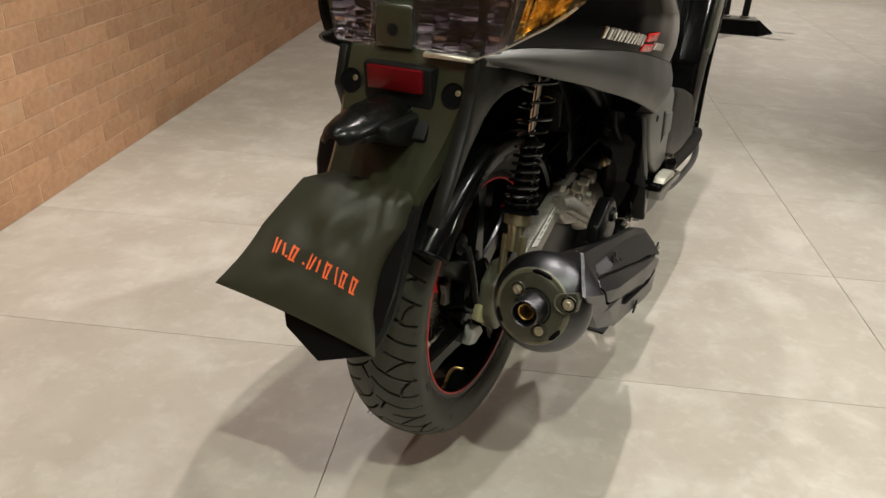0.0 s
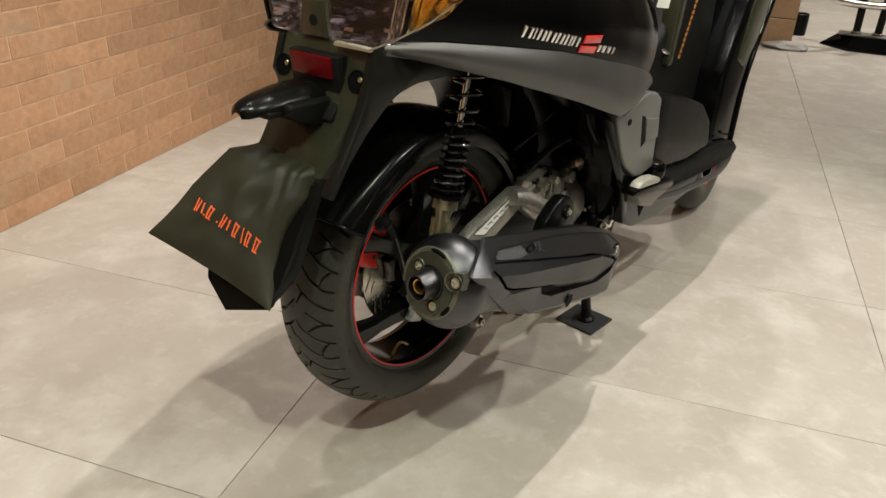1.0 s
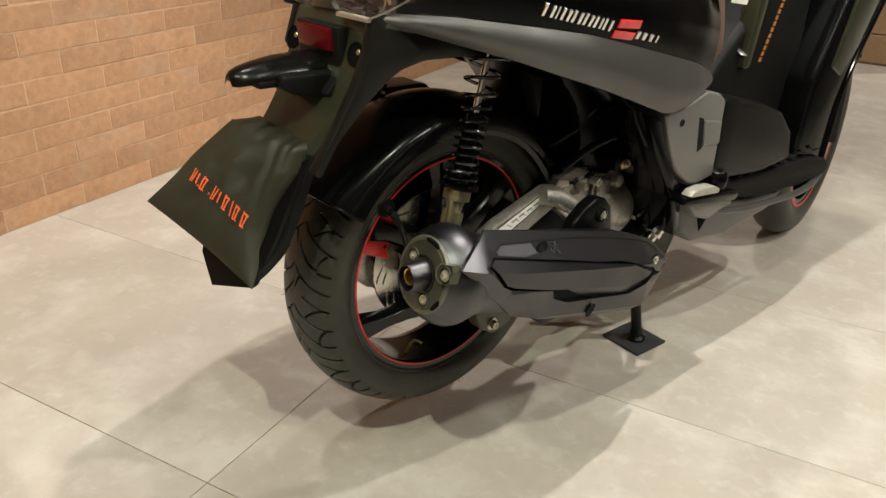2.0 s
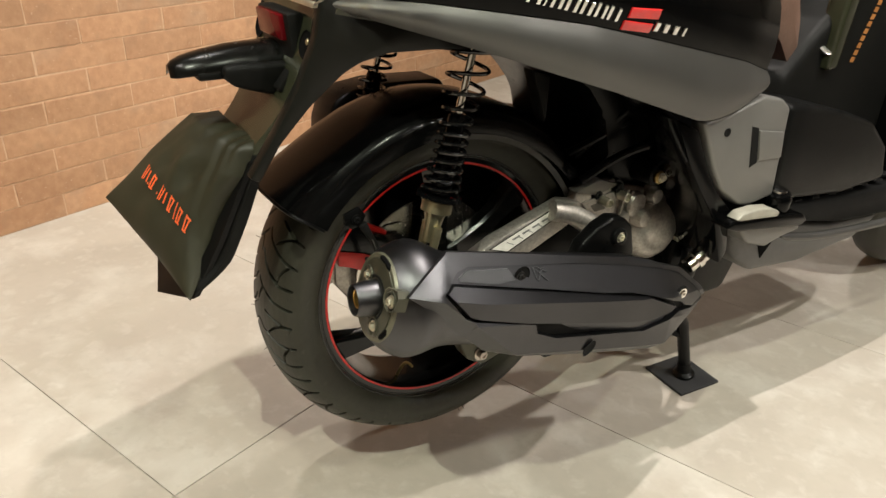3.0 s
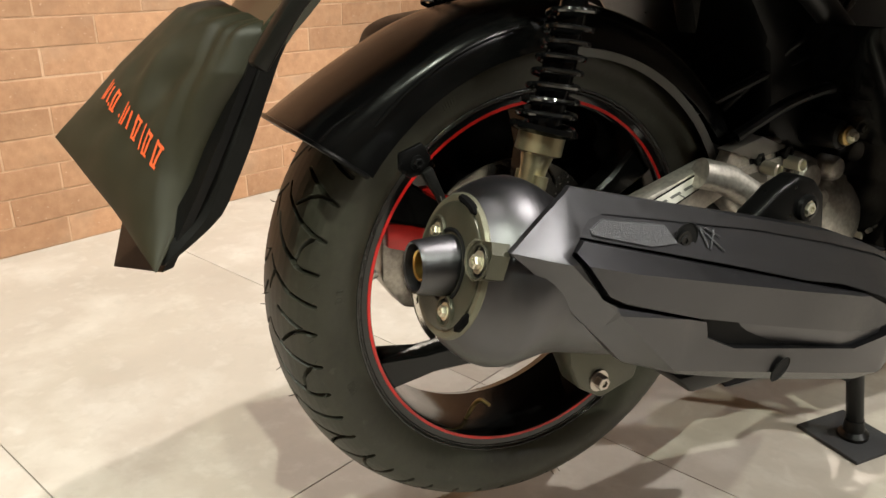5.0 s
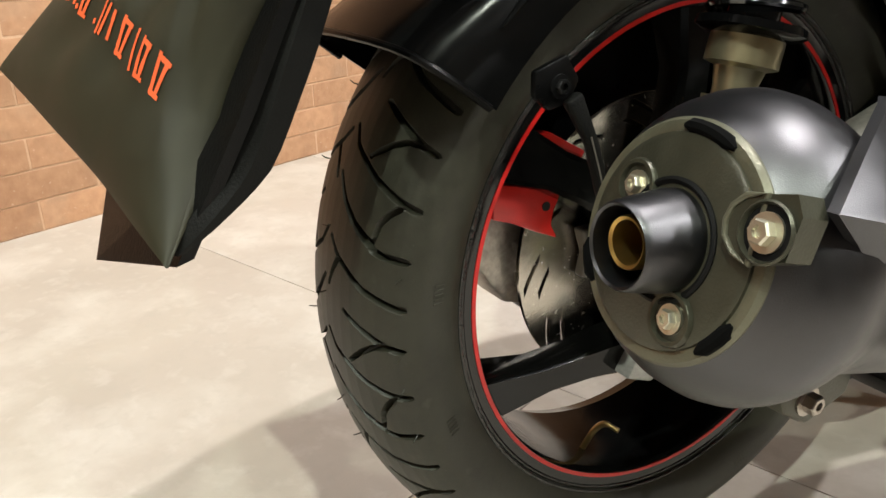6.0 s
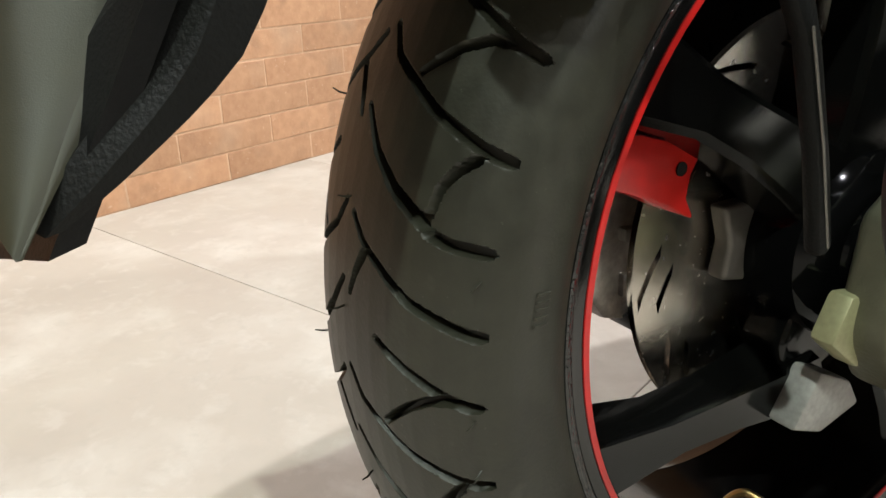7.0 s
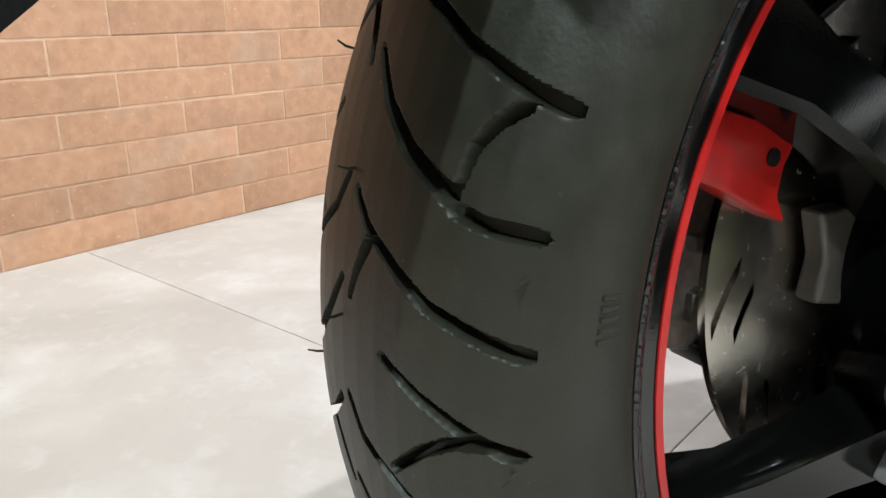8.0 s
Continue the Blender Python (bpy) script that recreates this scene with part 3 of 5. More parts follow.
# shock absorbers
def shock(top, bottom):
    top, bottom = Vector(top), Vector(bottom)
    d = (bottom - top)
    long = d.length
    d.normalize()
    u, v = frame_of(d)
    body = part("shock_absorber", lathe([(long * 0.40, 0.0), (long * 0.40, 0.010), (long * 0.42, 0.0125), (long * 0.55, 0.0130), (long * 0.57, 0.0150), (long * 0.80, 0.0150), (long * 0.82, 0.0)], top, d, 24), BLACK_GLOSS, scooter, "black coil-over rear shock absorber")
    part("rod", lathe([(0, 0), (0, 0.0055), (long * 0.46, 0.0055), (long * 0.46, 0)], top, d, 16), CHROME, body, "polished piston rod")
    pts, s, ang = [], -0.01, 0.0
    while s < long * 0.78:
        pitch = 0.027 if s < long * 0.30 else 0.020 if s < long * 0.46 else 0.0125
        r = 0.0265 if s < long * 0.3 else 0.0265 - 0.006 * min(1, (s / long - 0.3) / 0.12) + 0.006 * max(0, min(1, (s / long - 0.6) / 0.18))
        pts.append(top + d * s + r * (math.cos(ang) * u + math.sin(ang) * v))
        ang += 2 * math.pi / 26
        s += pitch / 26
    part("spring", tube(pts, 0.0027, 8), SPRING_BLACK, body, "gloss black coil spring")
    part("spring_seat", lathe([(long * 0.775, 0.006), (long * 0.775, 0.031), (long * 0.79, 0.032), (long * 0.80, 0.027), (long * 0.81, 0.006)], top, d, 32), BLACK_GLOSS, body)
    part("damper_collar", lathe([(long * 0.80, 0.0), (long * 0.80, 0.0215), (long * 0.855, 0.0215), (long * 0.862, 0.0150), (long * 0.90, 0.0125), (long * 1.0, 0.0110), (long * 1.0, 0)], top, d, 20), OLIVE_STEEL, body, "yellow-passivated steel collar")
    for off in (-0.0145, 0.0145):
        o = top + d * (long * 0.92) + Vector((off, 0, 0))
        part("fork_leg", lathe([(0, 0), (0, 0.0065), (long * 0.22, 0.0055), (long * 0.22, 0)], o, d, 12), OLIVE_STEEL, body)
    return body


shock((0.132, 0.006, 0.745), (0.135, -0.070, 0.455))
shock((-0.132, 0.018, 0.745), (-0.135, -0.060, 0.455))

# silencer
MD = Vector((0.07, 1, -0.27)).normalized()
MC = Vector((0.218, -0.184, 0.438)) - MD * 0.012
UPV = (Vector((0, 0, 1)) - MD * MD.z).normalized()
SIDE = MD.cross(UPV).normalized()


def cap_at(right, up, out=0.0):
    return MC + SIDE * right + UPV * up - MD * out


silencer = part("silencer", lathe([(0.003, 0), (0.003, 0.0545), (0.006, 0.0575), (0.012, 0.0632), (0.020, 0.0685), (0.030, 0.0728), (0.038, 0.0745), (0.046, 0.0742), (0.056, 0.0718), (0.068, 0.0675), (0.082, 0.0625), (0.10, 0.0600), (0.40, 0.055), (0.46, 0.045), (0.47, 0)], MC, MD, 96), GREY_SHIELD, scooter, "graphite painted silencer can with domed end")
part("end_cap", lathe([(-0.002, 0), (-0.002, 0.046), (-0.0005, 0.0488), (0.004, 0.0500), (0.004, 0)], MC, MD, 96), END_GREY, silencer, "grey cast end cap")
part("cap_ring", lathe([(0.001, 0.0485), (0.0005, 0.0515), (0.0010, 0.0542), (0.0035, 0.0560), (0.006, 0.0560), (0.006, 0.0485)], MC, MD, 96), END_PALE, silencer, "pale bare edge of the end cap")
for a0, steps in ((64, 8), (312, 6), (196, 6)):
    ring = [cap_at(0.0518 * math.cos(radians(a0 + k * 5)), 0.0518 * math.sin(radians(a0 + k * 5)), -0.0006) for k in range(steps)]
    # Near-black strips on the cap paint the shade of its slots.
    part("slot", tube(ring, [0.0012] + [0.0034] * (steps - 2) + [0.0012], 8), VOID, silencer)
OUT = cap_at(0.003, 0.001, 0.0)
OD = (-MD * 0.026 - UPV * 0.0045).normalized()
part("outlet_socket", lathe([(0.0, 0.0285), (0.0028, 0.0285), (0.0036, 0.0270), (0.0024, 0.0252), (0.0, 0.0252)], OUT, -MD, 48), VOID_PAINT, silencer)
part("outlet", lathe([(-0.004, 0.0235), (0.002, 0.0235), (0.008, 0.0229), (0.026, 0.0203), (0.0285, 0.0197), (0.0295, 0.0188), (0.0285, 0.0176), (0.015, 0.0166), (-0.004, 0.0166), (-0.004, 0.0235)], OUT, OD, 64), GREY_SHIELD, silencer, "conical grey exhaust outlet")
part("tailpipe", lathe([(0, 0.0122), (0.0235, 0.0122), (0.0250, 0.0115), (0.0240, 0.0100), (0, 0.0100), (0, 0.0122)], OUT + UPV * 0.0012, OD, 40), GOLD_PIPE, silencer, "heat-tinted golden inner tailpipe")
part("pipe_bore", lathe([(0.0, 0), (0.0, 0.0168), (0.002, 0.0168), (0.002, 0)], OUT, OD, 40), VOID, silencer)
for right, up in ((0.019, -0.030), (-0.024, 0.0195)):
    o = cap_at(right, up, 0.0015)
    part("bolt_boss", lathe([(-0.004, 0.0), (-0.004, 0.0128), (0.001, 0.0128), (0.0028, 0.0118), (0.0028, 0.0102), (-0.0005, 0.0090), (-0.0005, 0)], o, -MD, 28), END_GREY, silencer)
    part("boss_well", lathe([(-0.0003, 0), (-0.0003, 0.0091), (0.0003, 0.0091), (0.0003, 0)], o, -MD, 24), VOID_PAINT, silencer)
    bolt(silencer, o, -MD, 0.0046, 0.0055)
# the lug beside the cap that carries the shield
lug = [(0.034, 0.020), (0.0355, 0.0262), (0.0405, 0.0315), (0.050, 0.0345), (0.062, 0.0375), (0.067, 0.0300), (0.066, 0.0125), (0.0505, 0.0060), (0.0415, 0.0085), (0.0358, 0.0135)]
ear = part("shield_lug", loft([[cap_at(r, u, -o) for r, u in lug] for o in (0.009, 0.002, -0.004, -0.0055)], True), END_GREY, silencer)
part("lug_rim", tube([cap_at(r, u, 0.0052) for r, u in lug[:4]] + [cap_at(r, u, 0.0052) for r, u in lug[7:]], 0.0016, 8, closed=True), END_PALE, silencer)
o = cap_at(0.0550, 0.0205, 0.0055)
part("boss_well", lathe([(0, 0), (0, 0.0118), (0.0006, 0.0118), (0.0006, 0)], o, -MD, 28), VOID_PAINT, silencer)
part("bolt_boss", lathe([(0, 0.0120), (0.002, 0.0128), (0.0028, 0.0118), (0.0008, 0.0108), (0, 0.0108)], o, -MD, 28), END_GREY, silencer)
bolt(silencer, o, -MD, 0.0054, 0.0065)

# heat shield: two grey shells, a raised middle panel, slot shade painted as near-black backing
def shield_x(y, z):
    """How far out the shield stands: it wraps the can, and folds in at both ends."""
    h = z - (0.436 - 0.27 * (y + 0.184))
    x = float(np.interp(h, [-0.09, -0.07, -0.045, 0.0, 0.036, 0.085, 0.095], [0.268, 0.284, 0.302, 0.304, 0.305, 0.263, 0.25]))
    fold = -0.155 + abs(z - 0.47)
    return x - (0.36 if z > 0.47 else 0.47) * max(0, fold - y) - 0.32 * max(0, y - 0.25)


def near_edge(y, z, outline):
    best = 1.0
    for (a, b), (c, d) in zip(outline, outline[1:] + outline[:1]):
        n = (c - a) ** 2 + (d - b) ** 2
        t = min(1, max(0, ((y - a) * (c - a) + (z - b) * (d - b)) / n))
        best = min(best, math.hypot(y - a - t * (c - a), z - b - t * (d - b)))
    return best


def plate(outline, back, proud, round_edge=0.004):
    """A moulded shell over an outline in (y, z) that follows the shield's form, its rim rounded."""
    bm = bmesh.new()
    bm.faces.new([bm.verts.new((0, y, z)) for y, z in outline])
    bmesh.ops.recalc_face_normals(bm, faces=bm.faces)
    inside = 0.0
    for d in (0.0006, 0.0016, 0.0032) if round_edge else ():
        core = max(bm.faces, key=lambda f: f.calc_area())
        bmesh.ops.inset_region(bm, faces=[core], thickness=(d - inside) * round_edge / 0.0032, use_even_offset=True)
        inside = d
    cuts = [((0, -0.184, 0.436 + h), (0, 0.27, 1)) for h in (-0.07, -0.045, 0.0, 0.036, 0.085)]
    cuts += [((0, y, 0), (0, 1, 0)) for y in (-0.09, -0.03, 0.03, 0.1, 0.18, 0.25, 0.28, 0.31)]
    cuts += [((0, -0.155, 0.47), (0, 1, -1)), ((0, -0.155, 0.47), (0, 1, 1))]
    for o, n in cuts:
        bmesh.ops.bisect_plane(bm, geom=bm.verts[:] + bm.edges[:] + bm.faces[:], plane_co=o, plane_no=n, dist=2e-5)
    bmesh.ops.triangulate(bm, faces=[f for f in bm.faces if len(f.verts) > 4])
    front = list(bm.verts)
    rim = [e for e in bm.edges if e.is_boundary]
    made = bmesh.ops.extrude_edge_only(bm, edges=rim)["geom"]
    behind = [v for v in made if isinstance(v, bmesh.types.BMVert)]
    for v in front:
        d = near_edge(v.co.y, v.co.z, outline) if round_edge else 1.0
        drop = round_edge - math.sqrt(max(0, round_edge**2 - max(0, round_edge - d) ** 2)) if d < round_edge else 0.0
        v.co.x = shield_x(v.co.y, v.co.z) + proud - drop
    for v in behind:
        v.co.x = shield_x(v.co.y, v.co.z) + proud - round_edge - back
    return bm


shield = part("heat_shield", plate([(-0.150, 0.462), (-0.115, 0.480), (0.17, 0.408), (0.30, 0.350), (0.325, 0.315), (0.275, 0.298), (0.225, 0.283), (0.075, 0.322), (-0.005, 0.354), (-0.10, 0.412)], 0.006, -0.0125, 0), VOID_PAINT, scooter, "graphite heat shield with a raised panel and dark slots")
part("upper_shell", plate([(-0.150, 0.469), (-0.130, 0.482), (-0.100, 0.492), (0.090, 0.442), (0.225, 0.401), (0.302, 0.366), (0.343, 0.332), (0.356, 0.313), (0.325, 0.308), (0.296, 0.322), (0.283, 0.334), (0.221, 0.3635), (0.169, 0.3835), (0.114, 0.398), (0.027, 0.426), (-0.059, 0.4525), (-0.127, 0.4735)], 0.004, -0.0022, 0.0016), GREY_SHIELD_DARK, shield, angle=28)
part("upper_roll", plate([(-0.187, 0.4725), (-0.153, 0.4880), (-0.119, 0.5030), (-0.016, 0.4755), (0.090, 0.4485), (0.180, 0.4245), (0.225, 0.4075), (0.307, 0.3715), (0.350, 0.333), (0.362, 0.312), (0.345, 0.3225), (0.330, 0.340), (0.292, 0.3715), (0.250, 0.3905), (0.181, 0.4125), (0.081, 0.4405), (-0.041, 0.4695), (-0.096, 0.4825), (-0.113, 0.4820), (-0.123, 0.4775), (-0.130, 0.4725), (-0.1425, 0.4660), (-0.1150, 0.4285), (-0.100, 0.4195), (-0.1045, 0.4005), (-0.120, 0.4050), (-0.146, 0.4325), (-0.170, 0.4570)], 0.005, 0.0012, 0.0032), GREY_SHIELD, shield, angle=28)
part("lower_shell", plate([(-0.1180, 0.4040), (-0.1042, 0.4000), (-0.0995, 0.4185), (-0.005, 0.386), (-0.001, 0.371), (0.033, 0.353), (0.199, 0.313), (0.278, 0.319), (0.322, 0.306), (0.358, 0.309), (0.340, 0.300), (0.289, 0.286), (0.222, 0.270), (0.150, 0.288), (0.060, 0.313), (-0.012, 0.337), (-0.075, 0.360)], 0.012, -0.0005, 0.0032), GREY_SHIELD, shield, angle=28)
part("raised_panel", plate([(-0.1370, 0.4665), (-0.1260, 0.4712), (0.027, 0.4225), (0.115, 0.3950), (0.160, 0.3805), (0.200, 0.3690), (0.262, 0.336), (0.239, 0.331), (0.196, 0.3325), (0.063, 0.369), (-0.020, 0.394), (-0.093, 0.4210), (-0.1090, 0.4300)], 0.010, 0.0065, 0.0080), GREY_SHIELD_DARK, shield, angle=28)
part("grip_texture", plate([(-0.1150, 0.4760), (-0.1000, 0.4795), (-0.036, 0.4650), (-0.030, 0.4520), (-0.060, 0.4555), (-0.1150, 0.4728)], 0.002, -0.0012, 0.0006), KNURL, shield)


def dish(parent, y, z, x, r, squash=1.0):
    bm = lathe([(0, 0), (0, r), (0.0012, r * 1.08), (0.0016, r * 1.02), (0.0006, r * 0.95), (0.0004, 0)], (x, y, z), XAX, 32)
    if squash != 1.0:
        bmesh.ops.transform(bm, matrix=Matrix.Translation((0, y, z)) @ Matrix.Rotation(radians(40), 4, "X") @ Matrix.Diagonal((1, 1, squash, 1)) @ Matrix.Rotation(radians(-40), 4, "X") @ Matrix.Translation((0, -y, -z)), verts=bm.verts)
    return part("bolt_recess", bm, VOID_PAINT, parent)


dish(shield, -0.018, 0.454, shield_x(-0.018, 0.454) - 0.0018, 0.0115)
dish(shield, 0.090, 0.321, shield_x(0.09, 0.321) + 0.0005, 0.0125, 0.55)
dish(shield, 0.277, 0.352, shield_x(0.277, 0.352) - 0.0016, 0.0105)
bolt(shield, (shield_x(0.277, 0.352) - 0.001, 0.279, 0.350), XAX, 0.0055, 0.004, CHROME)
bolt(shield, (shield_x(-0.018, 0.454) - 0.001, -0.021, 0.452), XAX, 0.005, 0.003, DARK_METAL)
for y0, z0, y1, z1 in ((0.004, 0.456, 0.022, 0.437), (0.020, 0.452, 0.006, 0.441), (0.004, 0.456, 0.004, 0.443), (0.010, 0.455, 0.024, 0.446)):
    part("embossed_mark", tube([(shield_x(y0, z0) - 0.0018, y0, z0), (shield_x(y1, z1) - 0.0020, y1, z1)], 0.0008, 6), KNURL, shield)

# engine, swing arm, stand bracket
engine = part("engine", side_prism([(0.15, 0.36), (0.2, 0.45), (0.3, 0.46), (0.40, 0.44), (0.48, 0.40), (0.52, 0.34), (0.5, 0.25), (0.4, 0.22), (0.25, 0.24), (0.17, 0.29)], -0.12, 0.085, 0.015), DARK_METAL, scooter, "dark engine block with a bare cast cover")
part("crankcase_cover", side_prism([(0.222, 0.40), (0.235, 0.452), (0.298, 0.458), (0.345, 0.448), (0.40, 0.425), (0.455, 0.398), (0.468, 0.36), (0.445, 0.33), (0.40, 0.318), (0.34, 0.335), (0.27, 0.36)], 0.08, 0.112, 0.008, 3), CAST, engine, "bare sand-cast aluminium cover")
bulb = lathe([(0, 0), (0, 0.058), (0.010, 0.0575), (0.020, 0.054), (0.030, 0.046), (0.038, 0.034), (0.042, 0.018), (0.043, 0)], (0.10, 0.392, 0.362), XAX, 48)
for v in bulb.verts:
    v.co += Vector((0.0, 0.004, -0.004)) * noise.noise(v.co * 22) + Vector((0.003, 0, 0)) * noise.noise(v.co * 30)
part("cover_bulge", bulb, CAST, engine, "smooth bulge of the cast cover")
for y, z, r, tall in ((0.340, 0.418, 0.024, 0.020), (0.378, 0.428, 0.016, 0.026), (0.312, 0.398, 0.014, 0.022), (0.466, 0.384, 0.013, 0.036), (0.352, 0.392, 0.018, 0.030)):
    part("cover_boss", lathe([(0, 0), (0, r), (tall * 0.75, r * 0.92), (tall * 0.95, r * 0.75), (tall, r * 0.5), (tall, 0)], (0.104, y, z), (1, 0.06, 0.04), 24), CAST, engine)
for y, z in ((0.440, 0.341), (0.463, 0.339), (0.300, 0.445), (0.262, 0.443)):
    part("case_bolt", lathe([(0, 0), (0, 0.0078), (0.020, 0.0078), (0.021, 0.0058), (0.015, 0.0045), (0.015, 0)], (0.118, y, z), XAX, 12), STEEL, engine)
for k in range(5):
    part("casting_rib", side_prism([(0.300 + 0.017 * k, 0.388), (0.304 + 0.017 * k, 0.388), (0.318 + 0.017 * k, 0.448 - 0.005 * k), (0.312 + 0.017 * k, 0.450 - 0.005 * k)], 0.10, 0.120 - 0.001 * k, 0.0015), CAST, engine)
part("link_bar", tube([(0.150, 0.424, 0.350), (0.155, 0.486, 0.372)], 0.0028, 10), STEEL_DARK, engine)
part("top_plate", side_prism([(0.205, 0.466), (0.255, 0.478), (0.300, 0.462), (0.250, 0.452)], 0.096, 0.118, 0.002), DULL_STEEL, engine, "dull steel bracket plate")
part("bracket_web", side_prism([(0.222, 0.444), (0.298, 0.452), (0.296, 0.418), (0.282, 0.390), (0.240, 0.420)], 0.104, 0.1165, 0.002), CAST, engine)
part("web_recess", side_prism([(0.240, 0.436), (0.270, 0.440), (0.272, 0.424), (0.250, 0.424)], 0.1166, 0.1172), DULL_STEEL, engine, smooth=False)
part("breather_pipe", tube([(0.130, 0.150, 0.452), (0.138, 0.180, 0.444), (0.150, 0.252, 0.400), (0.156, 0.275, 0.385)], 0.0162, 24), CAST, engine, "bare aluminium cross tube")
bolt(engine, (0.112, 0.255, 0.452), XAX, 0.008, 0.007, DARK_METAL)
bolt(engine, (0.112, 0.298, 0.456), XAX, 0.009, 0.009, DARK_METAL)
part("mount_boss", lathe([(0, 0), (0, 0.019), (0.045, 0.017), (0.048, 0.014), (0.048, 0)], (0.10, 0.352, 0.476), XAX, 28), DARK_METAL, engine)
part("mount_washer", lathe([(0.048, 0), (0.048, 0.0115), (0.053, 0.0115), (0.055, 0.009), (0.055, 0)], (0.10, 0.352, 0.476), XAX, 28), BRASS, engine, "brass mount washer")
bolt(engine, (0.155, 0.352, 0.476), XAX, 0.0055, 0.007, STEEL)
part("engine_lug", side_prism([(0.20, 0.436), (0.215, 0.468), (0.29, 0.472), (0.31, 0.455), (0.28, 0.435)], 0.095, 0.113, 0.003), CAST, engine)
arm = part("swing_arm", side_prism([(-0.02, 0.345), (-0.02, 0.385), (0.05, 0.42), (0.178, 0.459), (0.215, 0.45), (0.205, 0.42), (0.12, 0.385), (0.03, 0.345)], 0.098, 0.123, 0.004), CAST, scooter, "bare aluminium swing arm with a white sticker")
part("sticker_border", side_prism([(0.040, 0.4085), (0.150, 0.4485), (0.171, 0.436), (0.076, 0.3955)], 0.1226, 0.1231), DARK_METAL, arm, smooth=False)
part("arm_sticker", side_prism([(0.045, 0.4085), (0.150, 0.446), (0.166, 0.436), (0.075, 0.398)], 0.1232, 0.1236), STICKER, arm, "worn white warning sticker", smooth=False)
for k in range(4):
    y = 0.082 + 0.018 * k
    part("sticker_line", side_prism([(y - 0.01, 0.4130 + 0.006 * k), (y - 0.0085, 0.4136 + 0.006 * k), (y + 0.004, 0.4075 + 0.006 * k), (y + 0.0025, 0.4069 + 0.006 * k)], 0.1236, 0.1239), PRINT_GREY, arm, smooth=False)
    part("sticker_line", side_prism([(y, 0.4165 + 0.006 * k), (y + 0.013, 0.4208 + 0.006 * k), (y + 0.016, 0.4185 + 0.006 * k), (y + 0.003, 0.414 + 0.006 * k)], 0.1236, 0.1239), PRINT_GREY, arm, smooth=False)
part("axle_plate", side_prism([(-0.048, 0.305), (-0.040, 0.365), (0.0, 0.39), (0.05, 0.38), (0.06, 0.30), (0.02, 0.268), (-0.028, 0.272)], 0.066, 0.10, 0.008, 3), END_PALE, arm, "olive passivated axle plate")
part("wheel_boss", side_prism([(-0.058, 0.246), (-0.040, 0.276), (-0.012, 0.262), (0.0, 0.244), (-0.033, 0.236)], 0.044, 0.062, 0.003), BOSS_GREY, arm, "dull grey wheel boss")
part("plate_ear", side_prism([(-0.062, 0.304), (-0.050, 0.327), (-0.020, 0.322), (-0.024, 0.282), (-0.038, 0.285)], 0.064, 0.078, 0.003), PASSIVATED, arm)
part("axle_nut", lathe([(0, 0), (0, 0.019), (0.018, 0.018), (0.018, 0.011), (0.026, 0.010), (0.026, 0)], (0.10, 0, 0.334), XAX, 6), STEEL, arm)
bolt(arm, (0.112, 0.035, 0.25), XAX, 0.009, 0.01, STEEL_DARK)
part("lower_lug", side_prism([(-0.045, 0.325), (0.02, 0.32), (0.05, 0.29), (0.042, 0.262), (0.0, 0.250), (-0.028, 0.268), (-0.04, 0.295)], 0.145, 0.178, 0.005), END_GREY, arm, "grey lower silencer lug")
bolt(arm, (0.178, -0.006, 0.273), XAX, 0.0075, 0.010, STEEL_DARK)
hanger = part("silencer_hanger", side_prism([(0.128, 0.40), (0.142, 0.43), (0.172, 0.452), (0.198, 0.462), (0.222, 0.456), (0.24, 0.438), (0.25, 0.39), (0.23, 0.37)], 0.188, 0.214, 0.006, 3), BLACK_SATIN, scooter, "black curved silencer hanger")
part("hanger_eye", lathe([(0, 0), (0, 0.014), (0.006, 0.013), (0.007, 0.009), (0.003, 0.008), (0.003, 0)], (0.213, 0.212, 0.428), XAX, 28), DARK_METAL, hanger)
bolt(hanger, (0.216, 0.212, 0.428), XAX, 0.0065, 0.006, STEEL)
part("hose_clamp", lathe([(0, 0), (0, 0.0135), (0.016, 0.0135), (0.016, 0.0165), (0.026, 0.0165), (0.026, 0.014), (0.046, 0.014), (0.046, 0)], (0.185, 0.412, 0.314), (0.1, 0.75, 0.45), 24), CHROME, engine, "polished hose clamp")
part("clamp_screw", lathe([(0, 0), (0, 0.005), (0.018, 0.005), (0.018, 0.007), (0.024, 0.007), (0.024, 0)], (0.186, 0.462, 0.335), (0.2, 0.8, -0.5), 12), CHROME, engine)
part("exhaust_header", tube(smooth_path([(0.235, 0.24, 0.325), (0.2, 0.36, 0.29), (0.15, 0.46, 0.3), (0.08, 0.52, 0.34)]), 0.016, 16), DARK_METAL, engine)
for k, pts in enumerate((
    [(0.06, 0.20, 0.50), (0.08, 0.26, 0.53), (0.10, 0.32, 0.56), (0.12, 0.38, 0.585)],
    [(0.11, 0.22, 0.48), (0.13, 0.29, 0.52), (0.15, 0.36, 0.53), (0.17, 0.41, 0.49), (0.17, 0.43, 0.42)],
    [(0.15, 0.46, 0.45), (0.17, 0.44, 0.39), (0.18, 0.47, 0.34), (0.15, 0.52, 0.30)],
    [(0.06, 0.25, 0.50), (0.1, 0.3, 0.57), (0.12, 0.34, 0.6), (0.1, 0.4, 0.63)],
)):
    part("hose", tube(smooth_path(pts), (0.006, 0.007, 0.009, 0.005)[k], 10), BLACK_SATIN, engine)

